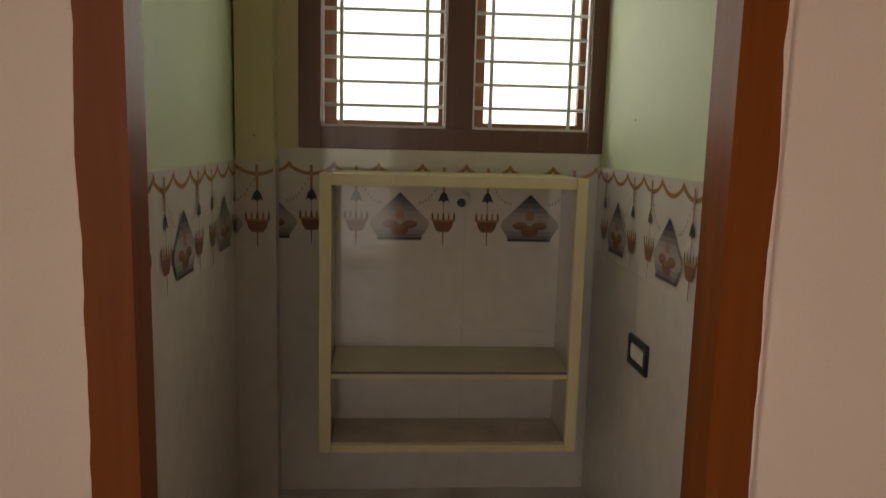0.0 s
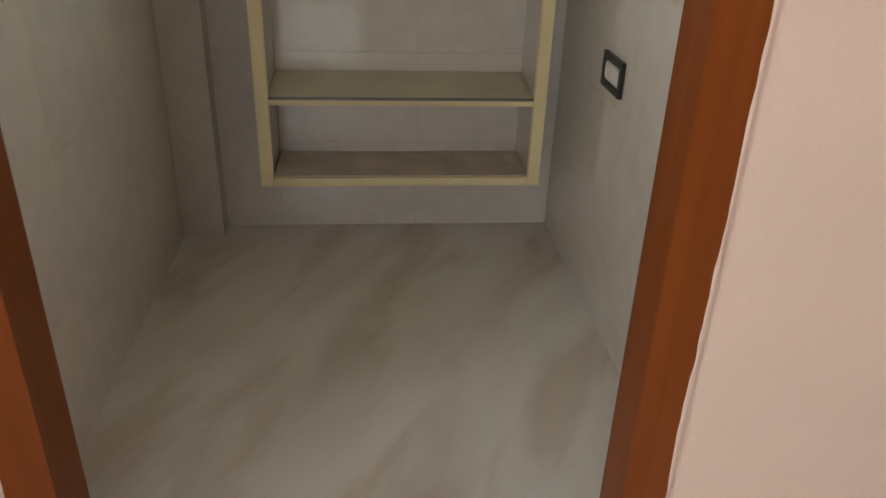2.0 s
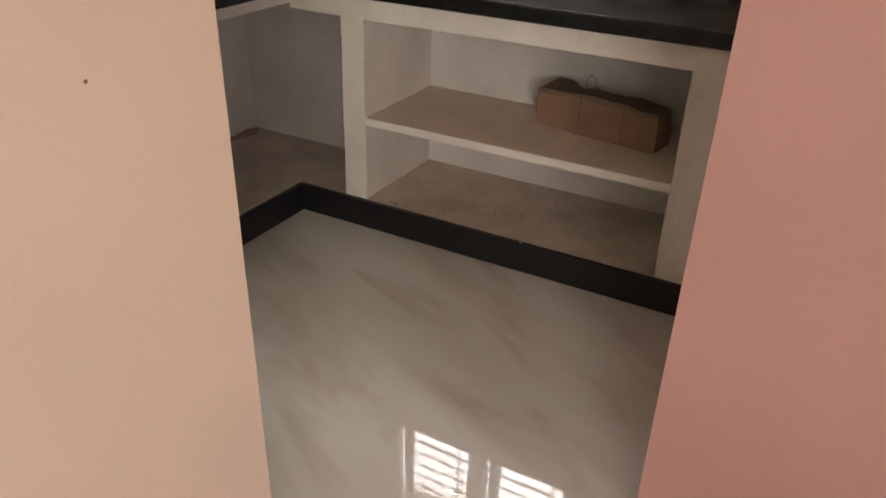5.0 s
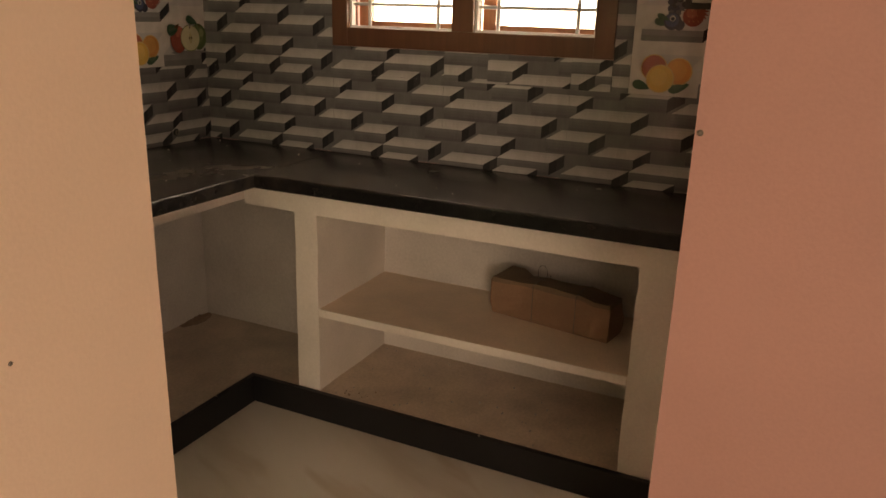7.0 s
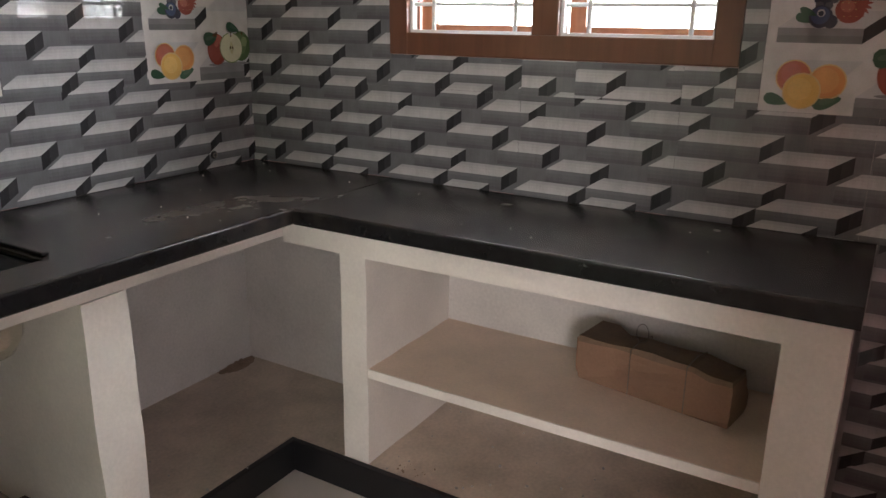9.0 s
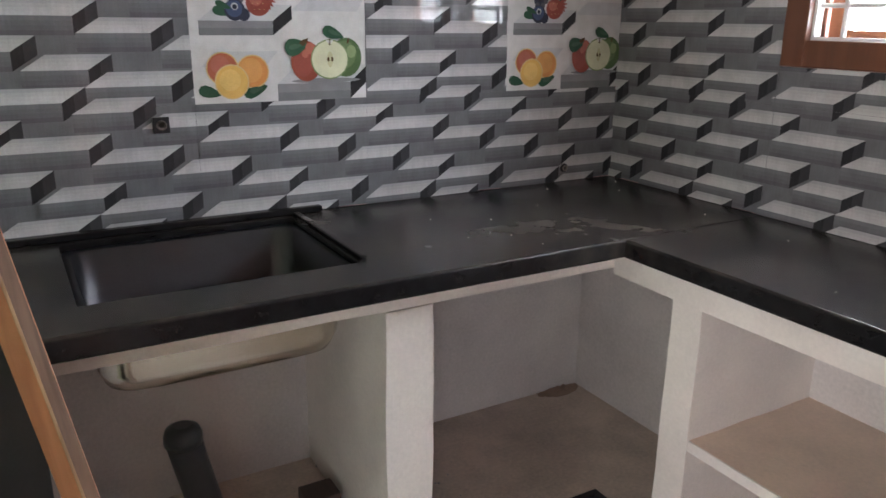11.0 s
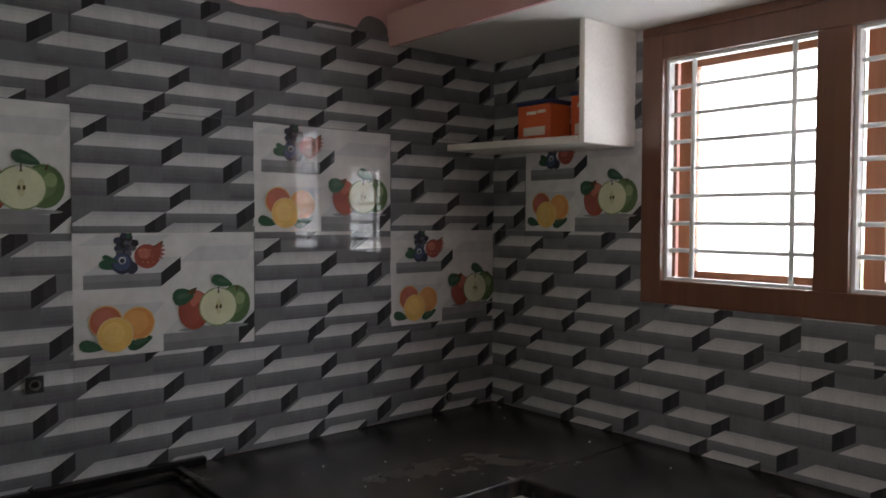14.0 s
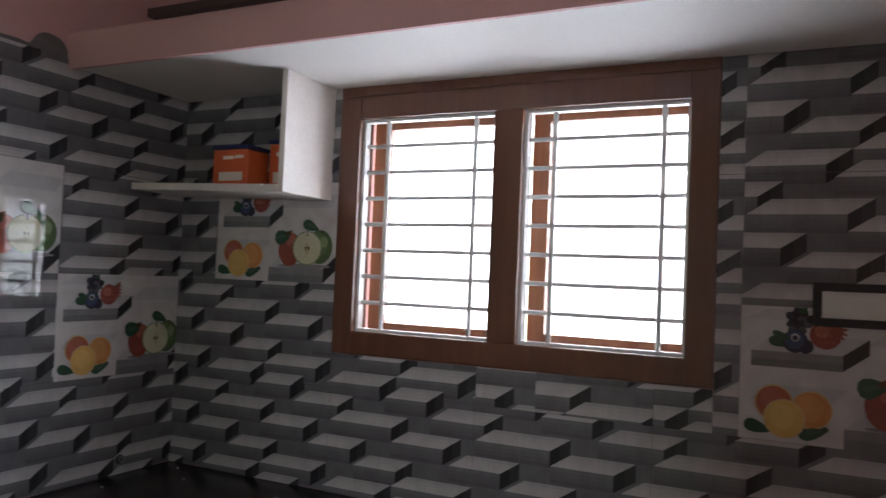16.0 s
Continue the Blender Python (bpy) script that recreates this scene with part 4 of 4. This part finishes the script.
for k in range(3):
    z = 0.842 - TH * (k + 1)
    h = TH if z > 0 else TH + z
    lay_east("plain", END - 0.014, max(z, 0.0), 0.35, h, 0.35, 0.0)
    lay_east("plain", END - 0.014 - 0.35, max(z, 0.0), 0.27, h, 0.1, 0.0)


# ---- prayer room ----
def d(x, z):
    """Metres from the tile's middle and above the floor, in tile units."""
    return (0.5 + x / TW, 1 - (z - 0.905) / TH)


def dlist(*pts):
    return [d(*q) for q in pts]


def doval(x, z, rx, rz, n=14):
    return [d(x + rx * math.cos(2 * math.pi * k / n), z + rz * math.sin(2 * math.pi * k / n)) for k in range(n)]


LAMP = []
for s in (-1, 0, 1):
    a0, a1 = 0.148 * s - 0.074, 0.148 * s + 0.074
    for k in range(15):     # garland of beads
        q = k / 14 * 2 - 1
        LAMP.append(("deco_gold", doval(0.148 * s + 0.074 * q, 1.150 + 0.028 * q * q, 0.0074, 0.0070, 8)))
for x in (-0.222, -0.074, 0.074, 0.222):
    LAMP.append(("deco_gold", dlist((x - 0.012, 1.176), (x + 0.012, 1.176), (x, 1.192))))
for x in (-0.148, 0.148, 0.0):
    if x:
        LAMP += [("deco_mid", dlist((x - 0.0018, 1.02), (x + 0.0018, 1.02), (x + 0.0018, 1.165), (x - 0.0018, 1.165))),
                 ("deco_gold", dlist((x - 0.0042, 1.098), (x + 0.0042, 1.098), (x + 0.0050, 1.180), (x - 0.0050, 1.180))),
                 ("deco_dark", dlist((x - 0.020, 1.062), (x - 0.010, 1.068), (x, 1.060), (x + 0.010, 1.068), (x + 0.020, 1.062), (x + 0.011, 1.088), (x, 1.100), (x - 0.011, 1.088))),
                 ("deco_brown", dlist((x - 0.036, 0.998), (x - 0.029, 0.974), (x - 0.018, 0.960), (x + 0.018, 0.960), (x + 0.029, 0.974), (x + 0.036, 0.998))),
                 ("deco_gold", dlist((x - 0.040, 0.996), (x + 0.040, 0.996), (x + 0.037, 1.004), (x - 0.037, 1.004))),
                 ("deco_brown", dlist((x - 0.0014, 0.912), (x + 0.0014, 0.912), (x + 0.0024, 0.962), (x - 0.0024, 0.962)))]
        for k in range(5):
            e = x + (k - 2) * 0.0185
            LAMP.append(("deco_gold" if k % 2 else "deco_brown", dlist((e - 0.0045, 1.002), (e + 0.0045, 1.002), (e + 0.003, 1.020), (e, 1.030), (e - 0.003, 1.020))))
        for k in range(9):
            q = k / 8
            e = x * (1 - q)
            LAMP.append(("deco_pale", doval(x + (0.074 if x < 0 else -0.074) * q * 1.1, 1.15 - 0.09 * math.sin(q * 1.6), 0.003, 0.006, 6)))
GROUND = ("deco_dark", "deco_dark2", "deco_grey", "deco_grey2", "deco_mid", "deco_pale", "deco_pale", "deco_mid", "deco_grey2", "deco_grey")
for k, name in enumerate(GROUND):       # the plaque's ground, from its tip down
    za, zb = 1.094 - 0.0159 * k, 1.094 - 0.0159 * (k + 1)
    wa, wb = (0.106 * (1.094 - z) / 0.104 if z > 0.990 else 0.070 + 0.036 * (z - 0.935) / 0.055 for z in (za, zb))
    LAMP.append((name, dlist((-wb, zb), (wb, zb), (max(wa, 0.0005), za), (-max(wa, 0.0005), za))))
LAMP += [
         ("deco_dark", dlist((-0.074, 0.931), (0.074, 0.931), (0.076, 0.940), (-0.076, 0.940))),
         ("deco_flame", dlist((-0.014, 1.005), (0.014, 1.005), (0.015, 1.022), (0.0, 1.056), (-0.015, 1.022))),
         ("deco_brown", doval(-0.033, 0.985, 0.026, 0.014)), ("deco_brown", doval(0.033, 0.985, 0.026, 0.014)), ("deco_brown2", doval(-0.033, 0.990, 0.022, 0.008)), ("deco_brown2", doval(0.033, 0.990, 0.022, 0.008)),
         ("deco_brown", doval(0.0, 0.965, 0.030, 0.020)), ("deco_brown2", doval(0.0, 0.978, 0.022, 0.008))]


def deco_tile(parent, kind, place, turn, ua=0.0, ub=1.0, height=TH):
    key = (kind, round(ua, 3), round(ub, 3), round(height, 3))
    if key not in TILE_CACHE:
        g = 0.00025
        bm = bmesh.new()
        w = (ub - ua) * TW
        box(bm, g, w - g, 0.0, 0.0075, g, height - g, 0)
        depth = 0.0
        for name, poly in (LAMP if kind == "lamp" else []):
            poly = clip(poly, ua + g / TW, ub - g / TW, 0.002, 0.998)
            if len(poly) < 3:
                continue
            depth -= 0.00004
            f = bm.faces.new([bm.verts.new(((u - ua) * TW, depth, (1 - v) * TH)) for u, v in poly])
            f.normal_update()
            if f.normal.y > 0:
                f.normal_flip()
            f.material_index = DECO_INDEX[name]
        me = bpy.data.meshes.new("lamp_tile" if kind == "lamp" else "plain_tile")
        bm.to_mesh(me)
        bm.free()
        for k, c in DECO:
            me.materials.append(M[k])
        TILE_CACHE[key] = me
    ob = new("lamp_tile" if kind == "lamp" else "plain_tile", TILE_CACHE[key])
    ob.matrix_world = pose(*place, 0, 0, turn)
    ob.parent = parent
    if kind == "lamp":
        ob["label"] = "tile printed with garlands, hanging oil lamps and a lamp plaque"
    return ob


PF = 0.022
setting("floor_prayer_room", boxes((PX0 - 0.007, PX1 + 0.007, -1.380, 0.0085, 0.0005, PF)), M["floor"], "raised polished marble-look floor of the prayer room", "floor")
setting("threshold", boxes((DX0 + 0.075, DX1 - 0.074, Y_H, -1.382, 0.0005, PF - 0.002)), M["floor"], "low marble-look step in the doorway", "threshold")
PROWS = ((0.897, TH, "lamp"), (0.607, 0.29, "plain"), (0.317, 0.29, "plain"), (PF, 0.317 - PF, "plain"))
tb = setting("tiling_prayer_back", boxes((PX0, PX1, 0.0076, 0.0086, PF, 1.226)), M["palegrout"], "cream glazed tiles with a border of printed lamps", "wall tiling")
tl = setting("tiling_prayer_left", boxes((PX0 - 0.0079, PX0 - 0.0076, -1.386, 0.0, PF, 1.187)), M["palegrout"], "cream glazed tiles with a border of printed lamps", "wall tiling")
tr = setting("tiling_prayer_right", boxes((PX1 + 0.0076, PX1 + 0.0079, -1.386, 0.0, PF, 1.187)), M["palegrout"], "cream glazed tiles with a border of printed lamps", "wall tiling")
for z, h, kind in PROWS:
    deco_tile(tb, kind, (-3.132, 0, z), 0, 1 - 0.188 / TW, 1.0, h)
    deco_tile(tb, kind, (-2.944, 0, z), 0, 0, 1, h)
    deco_tile(tb, kind, (-2.498, 0, z), 0, 0, 1, h)
    deco_tile(tb, kind, (-2.052, 0, z), 0, 0, 0.007 / TW, h)
    # facing +x, from the door inwards
    deco_tile(tl, kind, (PX0, -1.374, z), 90, 0, 1, h)
    deco_tile(tl, kind, (PX0, -0.928, z), 90, 0, 1, h)
    deco_tile(tl, kind, (PX0, -0.482, z), 90, 0, 0.402 / TW, h)
    # facing -x, from the back wall outwards
    deco_tile(tr, kind, (PX1, -0.001, z), -90, 1 - 0.039 / TW, 1, h)
    deco_tile(tr, kind, (PX1, -0.040, z), -90, 0, 1, h)
    deco_tile(tr, kind, (PX1, -0.486, z), -90, 0, 1, h)
    deco_tile(tr, kind, (PX1, -0.932, z), -90, 0, 1, h)
for x, w in ((-3.132, 0.212), (-2.920, 0.448), (-2.472, 0.427)):
    part("edge_tile", boxes((x + 0.0006, x + w - 0.0006, 0.0, 0.0075, 1.188, 1.227)), M["deco_base"], tb)

setting("pilaster", boxes((PX0, -3.133, -0.072, 0.0, PF, CEIL)), M["yellow"], "shallow yellow painted pilaster in the corner", "pilaster")
tp = setting("tiling_pilaster", boxes((PX0 + 0.001, -3.1335, -0.0725, -0.0721, PF, 1.187)), M["palegrout"], "cream glazed tiles with a printed lamp", "wall tiling")
for z, h, kind in PROWS:
    deco_tile(tp, kind, (PX0 + 0.0002, -0.080, z), 0, 0.5 + (0.148 - 0.069) / TW, 0.5 + (0.148 + 0.052) / TW, h)
part("return_tile", boxes((-3.1325, -3.126, -0.080, -0.001, PF, 1.187)), M["deco_base"], tp)

niche = thing("niche_shelf", "cream painted box shelf standing out from the prayer room wall", "shelf unit", at=(0, 0, 0))
NX0, NX1, NZ0, NZ1, NY = -2.972, -2.134, 0.256, 1.157, -0.230
ft = 0.037
part("frame_side", soft_box((NX0, NX0 + ft, NY, NY + 0.022, NZ0, NZ1), 0.003), M["cream"], niche)
part("frame_side", soft_box((NX1 - ft, NX1, NY, NY + 0.022, NZ0, NZ1), 0.003), M["cream"], niche)
part("cheek", boxes((NX0 + 0.004, NX0 + ft - 0.002, NY + 0.0225, -0.001, NZ0 + 0.002, NZ1 - 0.002)), M["deco_base"], niche, "cream glazed side")
part("cheek", boxes((NX1 - ft + 0.002, NX1 - 0.004, NY + 0.0225, -0.001, NZ0 + 0.002, NZ1 - 0.002)), M["deco_base"], niche, "cream glazed side")
part("top_board", soft_box((NX0 + ft + 0.0005, NX1 - ft - 0.0005, NY + 0.0005, -0.001, NZ1 - ft, NZ1), 0.003), M["cream"], niche)
part("bottom_board", soft_box((NX0 + ft + 0.0005, NX1 - ft - 0.0005, NY + 0.0005, -0.001, NZ0, NZ0 + 0.026), 0.003), M["cream"], niche)
part("bottom_lining", boxes((NX0 + ft + 0.001, NX1 - ft - 0.001, NY + 0.012, -0.002, NZ0 + 0.0265, NZ0 + 0.030)), M["bayfloor"], niche, "dusty brown-grey lining")
for nm, dims, mt, lb in (("shelf", (NX0 + ft, NX1 - ft, 0.002, 0.215, -0.027, -0.009), "cream", ""), ("shelf_slab", (NX0 + ft, NX1 - ft, 0.0, 0.217, -0.0085, 0.0), "nicheslab", "dusty olive-grey stone shelf slab"),
                          ("shelf_edge", (NX0 + ft, NX1 - ft, -0.004, -0.0005, -0.0085, -0.0005), "deco_grey", "grey polished edge")):
    o = part(nm, boxes(dims), M[mt], niche, lb)
    o.matrix_basis = pose(0, NY + 0.010, 0.527, 6, 0, 0)

bulb = thing("bulb_holder", "white bulb holder with a dark socket on the tiled wall", "bulb holder", at=(-2.515, -0.001, 1.061))
bm = bmesh.new()
lathe(bm, [(0.034, 0.0), (0.034, 0.006), (0.024, 0.014), (0.020, 0.034), (0.016, 0.036)], (0, 0, 0), "Y", 24)
part("base", bm, M["switch"], bulb)
bm = bmesh.new()
lathe(bm, [(0.015, 0.0362), (0.015, 0.040), (0.010, 0.041)], (0, 0, -0.004), "Y", 16)
part("socket", bm, M["black"], bulb, "dark socket")

# small marks on the hall and prayer room walls
def wall_mark(at, r, turn):
    bm = bmesh.new()
    lathe(bm, [(r, 0), (r * 0.7, 0.0012), (r * 0.3, 0.0016)], (0, 0, 0), "Y", 10)
    o = link("wall_spot", bm, M["wire"])
    o.matrix_world = pose(*at, 0, 0, turn)
    return tagged(o, "small dark spot on the painted wall", "wall mark")


wall_mark((-1.966, Y_H - 0.0003, 1.015), 0.0026, 0)
wall_mark((X_E - 0.0003, -2.052, 1.213), 0.0045, -90)
# these two spots stand for nails in the prayer room
wall_mark((PX1 + 0.0077, -0.35, 1.337), 0.0030, -90)
wall_mark((-3.193, -0.0723, 1.264), 0.0030, 0)

# ---- rough mortar along the top of the kitchen tiles ----
bm = bmesh.new()
box(bm, X_K + 0.001, -0.44, 0.001, 0.0085, 2.0025, 2.012)
bmesh.ops.subdivide_edges(bm, edges=[e for e in bm.edges if abs(e.verts[0].co.x - e.verts[1].co.x) > 0.1], cuts=160)
for v in bm.verts:
    if v.co.z > 2.006:
        v.co.z += 0.010 * max(-0.3, noise.noise(Vector((v.co.x * 14, 3, 1)))) + 0.040 * max(0.0, 1 - (abs(v.co.x + 0.49) / 0.055) ** 3)
    v.co.y -= 0.002 * abs(noise.noise(Vector((v.co.x * 40, 0, v.co.z * 40))))
setting("mortar_ridge", bm, M["mortar"], "uneven grey mortar along the top of the tiles", "mortar")


# ---- grit and crumbs ----
def grit(name, label, count, x, y, z, size, mat, seed):
    rng = random.Random(seed)
    bm = bmesh.new()
    for k in range(count):
        r = size * rng.uniform(0.4, 1.0) ** 2
        p = Vector((rng.uniform(*x), rng.uniform(*y), z + r * 0.35))
        m4 = Matrix.Translation(p) @ Euler((rng.random() * 3, rng.random() * 3, rng.random() * 3)).to_matrix().to_4x4() @ Matrix.Diagonal((r, r * rng.uniform(0.5, 1.3), r * 0.7, 1))
        bmesh.ops.create_icosphere(bm, subdivisions=1, radius=1.0, matrix=m4)
    return tagged(link(name, bm, mat), label, "debris", kind="stuff")


grit("worktop_grit", "pale crumbs of mortar scattered on the worktop", 15, (-0.95, -0.02), (-0.58, -0.04), CT, 0.0038, M["crumb"], 3)
grit("worktop_grit", "pale crumbs of mortar scattered on the worktop", 9, (-0.47, -0.04), (-1.85, -0.62), CT, 0.0036, M["crumb"], 4)
grit("bay_grit", "grey mortar crumbs on the bay floor", 60, (-0.46, -0.03), (-1.80, -0.85), ZB, 0.006, M["grout"], 5)
grit("bay_grit", "grey mortar crumbs on the bay floor", 50, (-1.70, -0.62), (-0.55, -0.03), ZB, 0.006, M["grout"], 6)
bm = bmesh.new()
bmesh.ops.create_grid(bm, x_segments=26, y_segments=12, size=0.5, matrix=Matrix.Translation((-0.175, -0.033, ZB + 0.0005)) @ Matrix.Diagonal((0.19, 0.062, 1, 1)))
for v in bm.verts:
    q = Vector(((v.co.x + 0.175) / 0.095, (v.co.y + 0.003) / 0.058, 0))
    v.co.z += max(0.0, 1.0 - q.length) * 0.016 * (0.6 + 0.8 * noise.noise(v.co * 60)) + 0.002 * max(0.0, 0.9 - q.length) * noise.noise(v.co * 210) - 0.0012
tagged(link("dust_heap", bm, M["brickdust"]), "brown dust swept into the corner of the bay", "debris", kind="stuff")
grit("bay_grit", "brown crumbs on the bay floor", 14, (-0.43, -0.36), (-1.0, -0.86), ZB, 0.005, M["brickdust"], 9)
